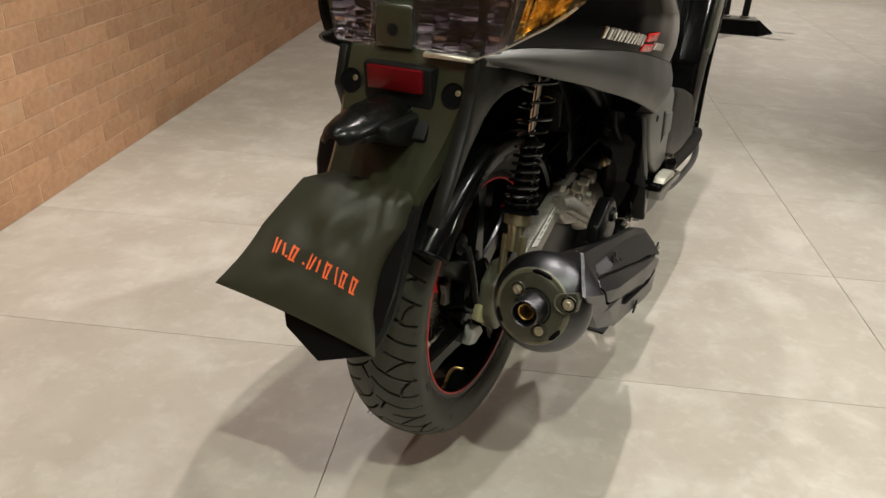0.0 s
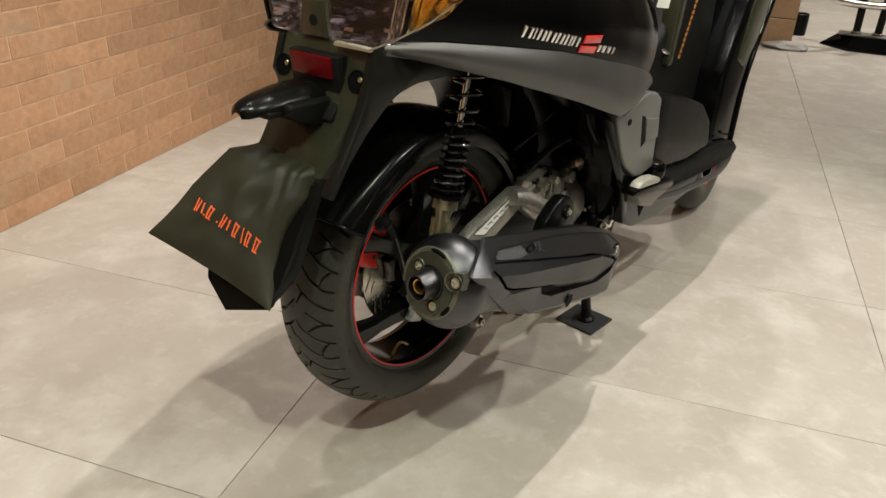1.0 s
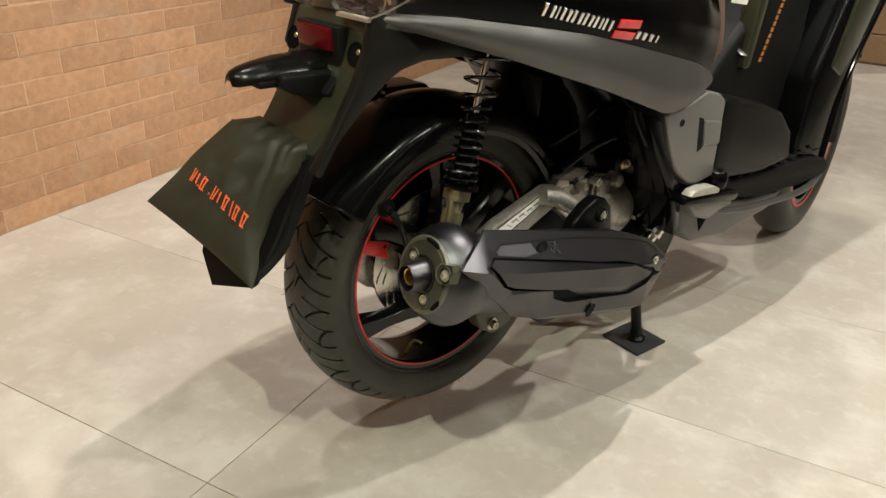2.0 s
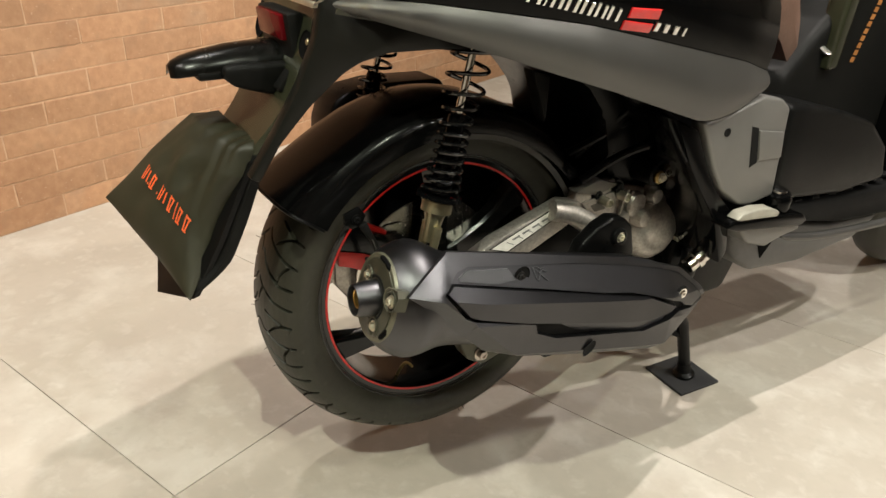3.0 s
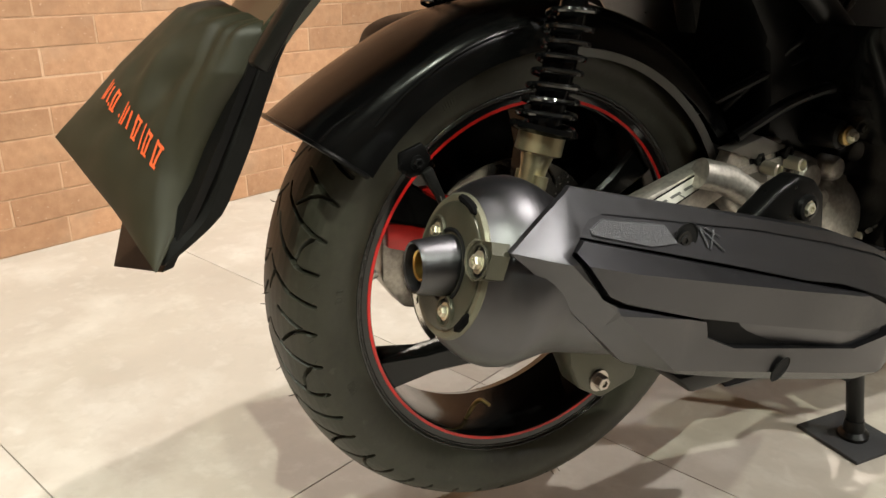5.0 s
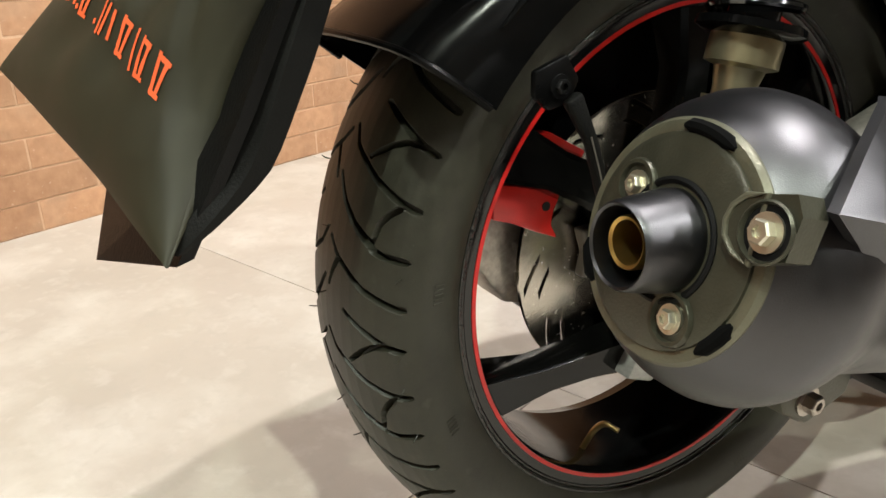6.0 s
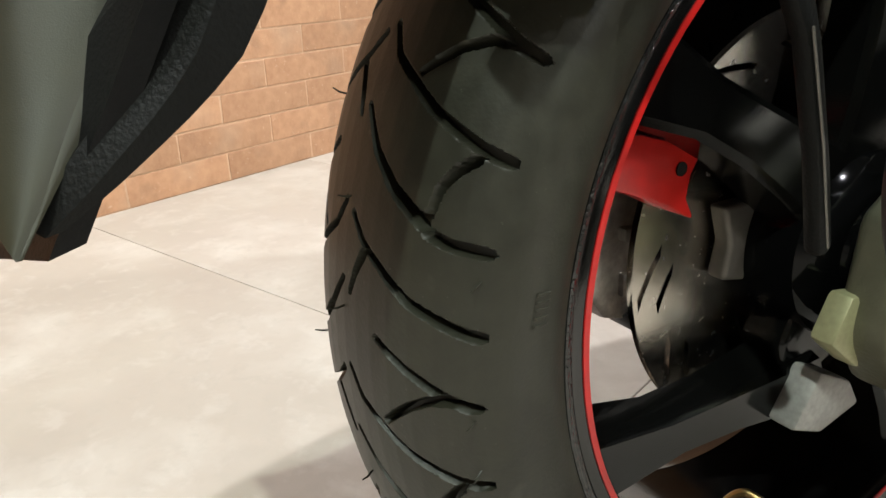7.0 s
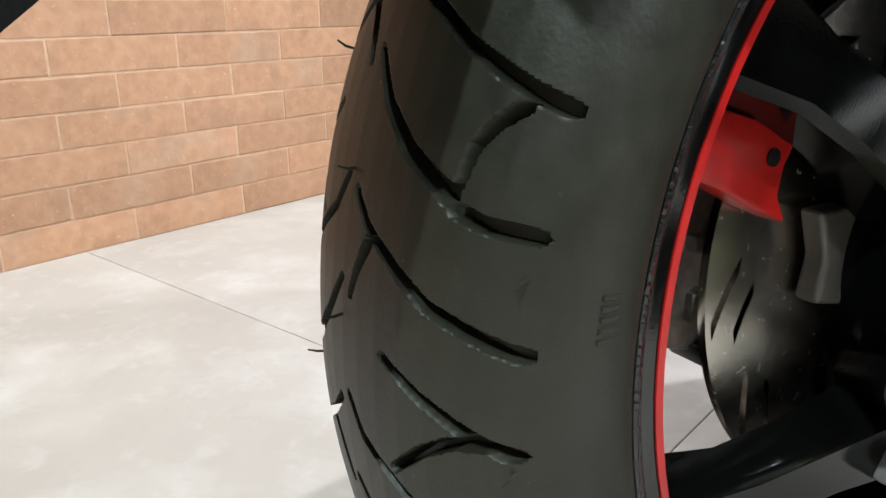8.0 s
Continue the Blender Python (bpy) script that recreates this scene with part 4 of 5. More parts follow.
# inner frame and black under-body
inner = part("inner_body", side_prism([(0.17, 0.675), (0.225, 0.625), (0.268, 0.572), (0.285, 0.50), (0.285, 0.46), (0.5, 0.40), (0.60, 0.42), (0.6, 0.68), (0.3, 0.72), (0.12, 0.74)], -0.17, 0.10, 0.02), BLACK_SATIN, scooter, "black inner body shell behind the wheel")
part("inner_panel", side_prism([(0.285, 0.60), (0.335, 0.578), (0.372, 0.508), (0.40, 0.468), (0.44, 0.43), (0.452, 0.35), (0.438, 0.33), (0.405, 0.42), (0.365, 0.47), (0.33, 0.52)], 0.12, 0.228, 0.004), BLACK_GLOSS, inner, "gloss black inner edge panel")
part("under_frame", side_prism([(0.43, 0.19), (0.45, 0.35), (0.60, 0.40), (0.66, 0.30), (0.60, 0.19)], -0.10, 0.125, 0.012), BLACK_SATIN, inner)
part("frame_tube", tube(smooth_path([(0.13, 0.0, 0.72), (0.135, 0.12, 0.70), (0.14, 0.25, 0.64), (0.14, 0.38, 0.55)]), 0.014, 14), DARK_METAL, inner)
part("inner_fin", side_prism([(0.10, 0.67), (0.132, 0.658), (0.128, 0.59)], 0.10, 0.128, 0.004), BLACK_PLASTIC, inner)
part("shock_mount", side_prism([(-0.02, 0.735), (-0.02, 0.77), (0.04, 0.77), (0.035, 0.74), (0.02, 0.728)], 0.112, 0.155, 0.004), DARK_METAL, inner)
part("shock_mount", side_prism([(-0.01, 0.735), (-0.01, 0.77), (0.05, 0.77), (0.045, 0.74), (0.03, 0.728)], -0.155, -0.112, 0.004), DARK_METAL, inner)
airbox = part("airbox", side_prism([(-0.096, 0.50), (-0.094, 0.547), (-0.08, 0.585), (-0.052, 0.598), (0.0, 0.605), (0.12, 0.6), (0.15, 0.5), (0.05, 0.45), (-0.08, 0.46)], -0.225, -0.14, 0.012, 3), BLACK_SATIN, scooter, "black air filter box beside the wheel")
case = part("transmission_case", side_prism([(-0.02, 0.30), (-0.045, 0.35), (-0.055, 0.42), (-0.07, 0.47), (-0.05, 0.55), (0.1, 0.57), (0.4, 0.5), (0.45, 0.33), (0.2, 0.25), (0.05, 0.258)], -0.20, -0.09, 0.014, 3), BLACK_SATIN, scooter, "black transmission case beside the wheel")
part("case_rib", tube([(-0.088, -0.035, 0.36), (-0.088, 0.08, 0.40), (-0.088, 0.2, 0.42)], 0.006, 8), BLACK_SATIN, case)


# body side panels, right and left
def body_x(y):
    return float(np.interp(y, [-0.22, -0.1, 0.0, 0.1, 0.2, 0.3, 0.4, 0.48], [0.112, 0.165, 0.212, 0.243, 0.252, 0.252, 0.245, 0.228]))


def skin(stations, sign, thick=0.006, rows=7, bulge=0.006):
    """A bowed panel between a lower and an upper line, each station (y, z low, z high, inset at the top)."""
    bm = bmesh.new()
    grid = []
    for y, z0, z1, inset in stations:
        line = []
        for k in range(rows):
            t = k / (rows - 1)
            line.append((sign * (body_x(y) - inset * t * t + bulge * math.sin(math.pi * t) - 0.006 * (1 - t) ** 3), y, z0 + (z1 - z0) * t))
        back = [(x - sign * thick, yy, zz) for x, yy, zz in line[::-1]]
        grid.append(line + back)
    return loft(grid, True, bm)


def bottom_z(y):
    return float(np.interp(y, [-0.2, -0.15, -0.08, 0.0, 0.05, 0.15, 0.26, 0.31, 0.34, 0.38, 0.42, 0.47], [0.770, 0.757, 0.735, 0.710, 0.692, 0.658, 0.617, 0.599, 0.594, 0.598, 0.604, 0.618]))


def crease_z(y):
    return float(np.interp(y, [-0.2, -0.1, 0.0, 0.1, 0.2, 0.3, 0.4, 0.47], [0.784, 0.776, 0.762, 0.746, 0.722, 0.697, 0.672, 0.648]))


ys = np.linspace(-0.195, 0.468, 34)
deck = []
for y in ys[::3]:
    top = crease_z(y) + 0.135 + 0.05 * (y + 0.2)
    w = body_x(y) - 0.047
    deck.append([(-w, y, top - 0.006), (w, y, top - 0.006), (w, y, top), (-w, y, top)])
part("under_saddle_deck", loft(deck), BLACK_PLASTIC, scooter)
for sign in (1, -1):
    lower = part("side_stripe_panel", skin([(y, bottom_z(y), crease_z(y), 0.004) for y in ys], sign), GREY_PANEL, scooter, "metallic grey lower side panel")
    part("side_cover", skin([(y, crease_z(y) + 0.0015, crease_z(y) + 0.15 + 0.05 * (y + 0.2), 0.05) for y in ys], sign, bulge=0.012), BLACK_GLOSS, scooter, "gloss black upper side cover with chrome badge")
    # lower grey panel ahead of the engine
    front = part("front_side_panel", side_prism([(0.340, 0.588), (0.40, 0.594), (0.47, 0.612), (0.515, 0.602), (0.538, 0.585), (0.538, 0.436), (0.480, 0.428), (0.452, 0.434), (0.405, 0.468), (0.377, 0.51)], 0.20 * sign, 0.232 * sign, 0.006, 3), GREY_FRONT_LIT, scooter, "metallic grey lower fairing with a recessed slot")
    part("fairing_extension", side_prism([(0.5385, 0.592), (0.60, 0.580), (0.70, 0.556), (0.80, 0.522), (0.86, 0.47), (0.88, 0.40), (0.75, 0.395), (0.60, 0.412), (0.5385, 0.424)], 0.10 * sign, 0.229 * sign, 0.014, 3), FOOTWELL, front, "matt charcoal footwell side")
    if sign > 0:
        # Thin near-black plate on the panel paints the slot's shade.
        part("panel_slot", side_prism([(0.450, 0.567), (0.466, 0.562), (0.477, 0.504), (0.461, 0.498)], 0.2322, 0.2328), VOID_PAINT, front, smooth=False)
        part("slot_tongue", side_prism([(0.468, 0.558), (0.530, 0.547), (0.534, 0.503), (0.478, 0.507)], 0.226, 0.2355, 0.002), GREY_FRONT_LIT, front)
        dish(front, 0.393, 0.566, 0.2322, 0.0062)

# badge on the side cover: plain raised shapes
def cover_x(y, z):
    t = (z - crease_z(y) - 0.0015) / (0.1485 + 0.05 * (y + 0.2))
    return body_x(y) - 0.05 * t * t + 0.012 * math.sin(math.pi * t) - 0.006 * (1 - t) ** 3


def badge_block(y0, y1, z0, tall, material, label, fall=0.233):
    lean = tall * 0.22
    pts = [(y0, z0), (y1, z0 - (y1 - y0) * fall), (y1 + lean, z0 + tall - (y1 - y0) * fall), (y0 + lean, z0 + tall)]
    cy, cz = sum(p[0] for p in pts) / 4, sum(p[1] for p in pts) / 4
    rings = [[(cover_x(y, z) + o, cy + (y - cy) * k, cz + (z - cz) * k) for y, z in pts] for o, k in ((-0.006, 1), (0.0022, 1), (0.0034, 0.8))]
    return part("badge_shape", loft(rings), material, scooter, label)


y, z = 0.012, 0.7775
for w in (0.021, 0.008, 0.018, 0.019, 0.018, 0.019, 0.021):
    slim = min(0.0042, (w - 0.0035) * 0.5)
    badge_block(y, y + slim, z, 0.0170, BADGE_CHROME, "chrome badge shape")
    if w > 0.01:
        badge_block(y + w - 0.0082, y + w - 0.0040, z - (w - 0.0082) * 0.233, 0.0160, BADGE_CHROME, "chrome badge shape")
    z -= w * 0.233
    y += w
badge_block(0.142, 0.186, 0.7390, 0.0115, RED_GLOSS, "red badge shape", 0.16)
badge_block(0.148, 0.194, 0.7535, 0.0125, RED_GLOSS, "red badge shape", 0.10)
y, z = 0.191, 0.7345
for w in (0.016, 0.018, 0.017, 0.009):
    badge_block(y, y + w * 0.42, z, 0.0115, BADGE_CHROME, "small chrome badge shape", 0.20)
    z -= w * 0.21
    y += w

# tail: bracket with rear face and flanks
TX = 0.018
spine = [(-0.196, 0.778), (-0.206, 0.755), (-0.216, 0.725), (-0.236, 0.675), (-0.264, 0.632), (-0.290, 0.600), (-0.308, 0.560), (-0.328, 0.515), (-0.350, 0.468), (-0.370, 0.443), (-0.384, 0.428)]
half = [0.104, 0.102, 0.099, 0.091, 0.082, 0.076, 0.074, 0.073, 0.072, 0.070, 0.066]
tail_rings = []
for h, y, z in smooth_path([(h, y, z) for (y, z), h in zip(spine, half)], 4):
    d = float(np.interp(z, [0.42, 0.445, 0.47, 0.52, 0.56, 0.6], [0.006, 0.014, 0.021, 0.023, 0.022, 0.022])) + 0.34 * max(0, z - 0.66)
    mid = 0.008 + 0.10 * max(0, z - 0.6)
    x0, x1, c = mid - h, mid + h, min(0.010, d * 0.5)
    tail_rings.append([(x0, y + d, z - d * 0.25), (x0, y + c, z - 0.003), (x0 + c, y, z), (x1 - c, y, z), (x1, y + c, z - 0.003), (x1, y + d, z - d * 0.25), (x1 - 0.006, y + d, z - d * 0.25), (x1 - 0.012, y + d * 0.58, z - 0.004), (x0 + 0.012, y + d * 0.58, z - 0.004), (x0 + 0.006, y + d, z - d * 0.25)])
tail = part("tail_bracket", loft(tail_rings[:21]), TAIL_GREY, scooter, "dark olive-grey plastic rear number plate bracket")
part("plate_carrier", loft(tail_rings[20:]), BLACK_PLASTIC, tail, "matt black plate carrier")
part("tail_flank", side_prism([(-0.206, 0.786), (-0.16, 0.790), (-0.08, 0.752), (0.01, 0.709), (0.07, 0.690), (0.05, 0.693), (-0.05, 0.712), (-0.12, 0.714), (-0.160, 0.706), (-0.183, 0.695), (-0.226, 0.662), (-0.266, 0.622), (-0.296, 0.578), (-0.308, 0.586), (-0.275, 0.632), (-0.238, 0.690), (-0.217, 0.735)], 0.108, 0.128, 0.004), FLANK, tail, "dark olive-black flank")
part("tail_flank", side_prism([(-0.198, 0.772), (-0.16, 0.764), (-0.08, 0.738), (0.01, 0.709), (0.07, 0.690), (0.05, 0.693), (-0.05, 0.712), (-0.12, 0.714), (-0.166, 0.704), (-0.200, 0.682), (-0.216, 0.72)], -0.09, -0.076, 0.003), FLANK, tail, "dark olive-black flank")
for x in (TX - 0.078, TX + 0.078):
    o, n = Vector((x, -0.2155, 0.728)), Vector((0, -1, 0.28)).normalized()
    part("screw_recess", lathe([(0.0, 0), (0.0, 0.0155), (0.0018, 0.0168), (0.0022, 0.0158), (0.0008, 0.0145), (0.0006, 0)], o, n, 28), VOID, tail)
    part("screw", lathe([(0.001, 0), (0.001, 0.004), (0.0022, 0.003), (0.0022, 0)], o + Vector((0.007, 0, 0.004)), n, 16), OLIVE_STEEL, tail)
part("reflector_housing", side_prism([(-0.228, 0.76), (-0.222, 0.70), (-0.246, 0.672), (-0.232, 0.66), (-0.20, 0.72), (-0.205, 0.76)], TX - 0.052, TX + 0.052, 0.004), BLACK_PLASTIC, tail)
part("reflector", side_prism([(-0.2335, 0.757), (-0.2305, 0.727), (-0.222, 0.727), (-0.222, 0.758)], TX - 0.042, TX + 0.040, 0.0015), REFLECTOR, tail, "dark red rear reflector")
hood = []
for y, cz, hz, hw in ((-0.205, 0.701, 0.020, 0.046), (-0.245, 0.704, 0.017, 0.045), (-0.285, 0.706, 0.0135, 0.043), (-0.318, 0.7045, 0.0105, 0.039), (-0.340, 0.702, 0.0085, 0.033), (-0.352, 0.6995, 0.0065, 0.025), (-0.358, 0.6980, 0.0032, 0.013)):
    hood.append([(TX - 0.012 + 0.8 * hw * math.copysign(abs(math.cos(a)) ** 0.7, math.cos(a)), y, cz + hz * math.copysign(abs(math.sin(a)) ** 0.8, math.sin(a)) - 0.010 * math.cos(a) ** 2) for a in (2 * math.pi * k / 32 for k in range(32))])
plate_lamp = part("plate_lamp", loft(hood), LAMP_BLACK, tail, "glossy black number plate lamp hood")
part("lamp_body", side_prism([(-0.212, 0.70), (-0.212, 0.655), (-0.250, 0.662), (-0.292, 0.676), (-0.304, 0.690), (-0.300, 0.702)], TX - 0.040, TX + 0.034, 0.006, 3), BLACK_PLASTIC, plate_lamp, "matt black lamp body")
part("lamp_window", box(TX - 0.024, TX + 0.020, -0.330, -0.296, 0.684, 0.694, 0.003), BLACK_PLASTIC, plate_lamp)
holder = loft([[(x, y + (0.012 if x > 0.03 else 0.0) + o, z + o * 0.3) for x, y, z in ((-0.082, -0.368, 0.475), (-0.056, -0.394, 0.432), (0.008, -0.412, 0.408), (0.070, -0.392, 0.418), (0.080, -0.355, 0.49), (0.082, -0.305, 0.59), (-0.07, -0.305, 0.59))] for o in (0.0, 0.009)])
part("plate_holder", holder, FOOTWELL, tail, "black hexagonal plate holder")

# rear lamps
lamp = part("lamp_bowl", box(TX - 0.09, TX + 0.11, -0.185, -0.09, 0.775, 0.90, 0.01), BLACK_SATIN, scooter, "rear lamp cluster with clear and amber lenses")


def lens_block(pts, y0, y1, material, name, label):
    bm = loft([[(x, y0, z) for x, z in pts], [(x, (y0 + y1) / 2, z) for x, z in pts], [(x * 1.0 + 0.012, y1, z + 0.004) for x, z in pts]])
    bmesh.ops.bevel(bm, geom=list(bm.edges), offset=0.003, segments=2, affect="EDGES")
    lens = part(name, bm, material, lamp, label)
    lens.visible_shadow = False
    return lens


lens_block([(0.034, 0.780), (0.118, 0.776), (0.155, 0.792), (0.172, 0.85), (0.17, 0.92), (0.045, 0.92), (0.03, 0.82)], -0.212, -0.198, LENS, "clear_lens", "clear faceted lamp lens")
lens_block([(-0.092, 0.778), (-0.034, 0.776), (-0.03, 0.82), (-0.036, 0.92), (-0.11, 0.92), (-0.10, 0.83)], -0.208, -0.194, LENS, "clear_lens", "clear faceted lamp lens")
lens_block([(0.158, 0.796), (0.205, 0.822), (0.235, 0.846), (0.24, 0.93), (0.175, 0.92), (0.176, 0.85)], -0.185, -0.168, AMBER, "amber_lens", "amber indicator lens")


def facets(outline, y, nx, nz, material, name, label, deep):
    """A bowl of small tilted mirror facets that fills a four-cornered outline in (x, z)."""
    bm = bmesh.new()
    a, b, c, d = [Vector((x, 0, z)) for x, z in outline]
    for i in range(nx):
        for j in range(nz):
            quad = []
            dx, dz, base = rnd.uniform(-0.3, 0.3), rnd.uniform(-0.7, 0.7), rnd.uniform(-0.001, 0.001)
            for u, v in ((i, j), (i + 1, j), (i + 1, j + 1), (i, j + 1)):
                uu, vv = u / nx, v / nz
                p = a.lerp(b, uu).lerp(d.lerp(c, uu), vv)
                dish_in = deep * (1 - (2 * uu - 1) ** 2) * (1 - (2 * vv - 1) ** 2)
                quad.append(bm.verts.new((p.x, y + dish_in + base + dx * 0.028 * (u - i - 0.5) + dz * 0.028 * (v - j - 0.5), p.z)))
            bm.faces.new(quad)
    return part(name, bm, material, lamp, label, smooth=False)


facets([(0.036, 0.780), (0.150, 0.784), (0.170, 0.92), (0.040, 0.92)], -0.1955, 6, 26, SMOKED_CHROME, "reflector_bowl", "smoked chrome faceted reflector", 0.012)
facets([(-0.094, 0.780), (-0.034, 0.780), (-0.036, 0.92), (-0.108, 0.92)], -0.1925, 4, 26, SMOKED_CHROME, "reflector_bowl", "smoked chrome faceted reflector", 0.010)
facets([(0.160, 0.800), (0.225, 0.842), (0.236, 0.925), (0.178, 0.92)], -0.164, 7, 10, AMBER_FOIL, "indicator_bowl", "amber tinted faceted reflector", 0.012)
part("indicator_bulb", lathe([(0, 0), (0.004, 0.010), (0.012, 0.013), (0.02, 0.010), (0.024, 0)], (0.200, -0.1655, 0.868), (0, 1, 0), 20), AMBER_FOIL, lamp)
part("chrome_edge", tube([(0.122, -0.2125, 0.7765), (0.157, -0.204, 0.7915), (0.206, -0.186, 0.8205), (0.237, -0.178, 0.845)], 0.0013, 8), STEEL_DARK, lamp, "thin bright lens edge")
# Bright steel strip stands in for a highlight on the dark lens edge.
part("lens_lip_glint", side_prism([(-0.216, 0.7725), (-0.214, 0.7775), (-0.20, 0.779), (-0.20, 0.772)], 0.05, 0.122, 0.001), STEEL, lamp, "bright strip painting the highlight on the lens lip")
part("centre_bridge", side_prism([(-0.206, 0.776), (-0.204, 0.83), (-0.18, 0.84), (-0.18, 0.772)], -0.028, 0.028, 0.004), TAIL_GREY, lamp)
part("bridge_plug", lathe([(0, 0), (0, 0.0085), (0.002, 0.008), (0.002, 0)], (0.0, -0.2045, 0.80), (0, -1, 0.05), 20), VOID_PAINT, lamp)

# saddle, tunnel, footboard, leg shield and front wheel
saddle_rings = []
for y, z0, z1, w in ((-0.19, 0.925, 0.98, 0.075), (-0.16, 0.915, 1.0, 0.11), (-0.05, 0.895, 1.01, 0.15), (0.1, 0.88, 1.0, 0.17), (0.25, 0.865, 0.97, 0.172), (0.38, 0.80, 0.93, 0.165), (0.48, 0.76, 0.89, 0.155), (0.56, 0.725, 0.85, 0.15), (0.62, 0.66, 0.80, 0.148), (0.655, 0.625, 0.72, 0.14)):
    saddle_rings.append([(-w * 0.9, y, z0), (-w, y, z0 * 0.7 + z1 * 0.3), (-w * 0.97, y, z0 * 0.25 + z1 * 0.75), (-w * 0.8, y, z1), (w * 0.8, y, z1), (w * 0.97, y, z0 * 0.25 + z1 * 0.75), (w, y, z0 * 0.7 + z1 * 0.3), (w * 0.9, y, z0)])
part("saddle", loft(saddle_rings), SEAT_BROWN, scooter, "dark brown leatherette saddle")
tunnel = part("centre_tunnel", side_prism([(0.50, 0.42), (0.6, 0.62), (0.66, 0.60), (0.72, 0.66), (0.80, 0.72), (0.86, 0.9), (1.05, 0.9), (1.05, 0.36), (0.6, 0.37)], -0.13, 0.125, 0.02, 3), BLACK_PLASTIC, scooter, "matt black centre tunnel")
part("tunnel_rib", side_prism([(0.755, 0.60), (0.785, 0.60), (0.845, 0.92), (0.80, 0.92)], 0.10, 0.142, 0.008, 3), TAIL_GREY, tunnel)
part("filler_ring", lathe([(0, 0.009), (0, 0.021), (0.004, 0.021), (0.005, 0.017), (0.003, 0.009), (0, 0.009)], (0.124, 0.765, 0.644), (0.75, -0.3, 0.6), 28), CHROME, tunnel, "polished lock ring")
part("paper_label", side_prism([(0.68, 0.742), (0.745, 0.733), (0.75, 0.752), (0.685, 0.76)], 0.126, 0.1265), STICKER, tunnel, "white paper label", smooth=False)
for k in range(13):
    part("orange_mark", side_prism([(0.842 + 0.0055 * k, 0.606 + 0.0125 * k), (0.853 + 0.0055 * k, 0.604 + 0.0125 * k), (0.857 + 0.0055 * k, 0.613 + 0.0125 * k), (0.846 + 0.0055 * k, 0.615 + 0.0125 * k)], 0.126, 0.1268), ORANGE_DULL, tunnel, smooth=False)
board = part("footboard", side_prism([(0.52, 0.41), (0.66, 0.392), (0.85, 0.378), (1.02, 0.372), (1.12, 0.352), (1.155, 0.325), (1.12, 0.306), (1.0, 0.305), (0.8, 0.322), (0.66, 0.352), (0.53, 0.372)], -0.225, 0.215, 0.01, 3), MAT_BLACK, scooter, "black rubber-ribbed footboard with grey edge trim")
for k in range(9):
    y = 0.64 + 0.05 * k
    part("mat_rib", side_prism([(y, 0.386), (y + 0.006, 0.398 - 0.006 * k / 4), (y + 0.024, 0.396 - 0.006 * k / 4), (y + 0.03, 0.382)], 0.13, 0.208, 0.003), MAT_BLACK, board)
part("edge_trim", tube(smooth_path([(0.222, 0.60, 0.342), (0.226, 0.70, 0.322), (0.226, 0.85, 0.306), (0.222, 1.0, 0.296), (0.205, 1.12, 0.303), (0.18, 1.165, 0.325)]), [0.003] + [0.008] * 29 + [0.003], 10), GREY_PANEL, board, "metallic grey edge trim")
belly = part("belly_fairing", side_prism([(0.505, 0.372), (0.53, 0.370), (0.66, 0.345), (0.80, 0.312), (0.98, 0.295), (0.9, 0.255), (0.72, 0.245), (0.58, 0.262), (0.53, 0.30)], -0.19, 0.19, 0.012, 3), GREY_PANEL_DARK, scooter, "dark grey belly fairing")
for pts in ([(0.575, 0.34), (0.64, 0.328), (0.60, 0.285)],):
    # Thin near-black plate on the fairing paints a shaded opening.
    part("belly_opening", side_prism(pts, 0.1902, 0.1915), VOID, belly, smooth=False)
leg_edge = [(1.14, 0.305), (1.15, 0.40), (1.165, 0.50), (1.210, 0.60), (1.270, 0.70), (1.36, 0.86), (1.45, 1.02)]
leg = part("leg_shield", side_prism([(0.98, 0.36), (1.0, 0.55), (1.08, 0.72), (1.2, 1.02)] + leg_edge[::-1], -0.2, 0.195, 0.012, 3), BLACK_GLOSS, scooter, "gloss black leg shield")
part("leg_shield_inset", side_prism([(1.06, 0.58), (1.11, 0.72), (1.2, 0.94), (1.33, 0.94), (1.25, 0.74), (1.18, 0.61), (1.12, 0.55)], 0.19, 0.201, 0.008, 3), TAIL_GREY, leg, "dark olive inset")
part("leg_shield_edge", tube(smooth_path([(0.193, y - 0.002, z) for y, z in leg_edge]), 0.007, 10), BLACK_GLOSS, leg)
FW = Vector((0, 1.46, 0.302))
front_wheel = part("front_wheel", lathe([(-0.042, 0.19), (-0.045, 0.218), (-0.02, 0.2), (0.02, 0.2), (0.045, 0.218), (0.042, 0.19), (-0.042, 0.19)], FW, XAX, 72), BLACK_GLOSS, scooter, "gloss black front wheel rim")
part("tyre", lathe([(0.045, 0.215), (0.054, 0.235), (0.056, 0.255), (0.05, 0.275), (0.035, 0.291), (0.015, 0.299), (0, 0.301), (-0.015, 0.299), (-0.035, 0.291), (-0.05, 0.275), (-0.056, 0.255), (-0.054, 0.235), (-0.045, 0.215)], FW, XAX, 96), RUBBER, front_wheel)
part("rim_stripe", lathe([(0.0452, 0.203), (0.0458, 0.203), (0.0458, 0.213), (0.0452, 0.213)], FW, XAX, 72), RED, front_wheel)
part("brake_disc", lathe([(0.056, 0.07), (0.056, 0.12), (0.06, 0.12), (0.06, 0.07), (0.056, 0.07)], FW, XAX, 48), STEEL_DARK, front_wheel)
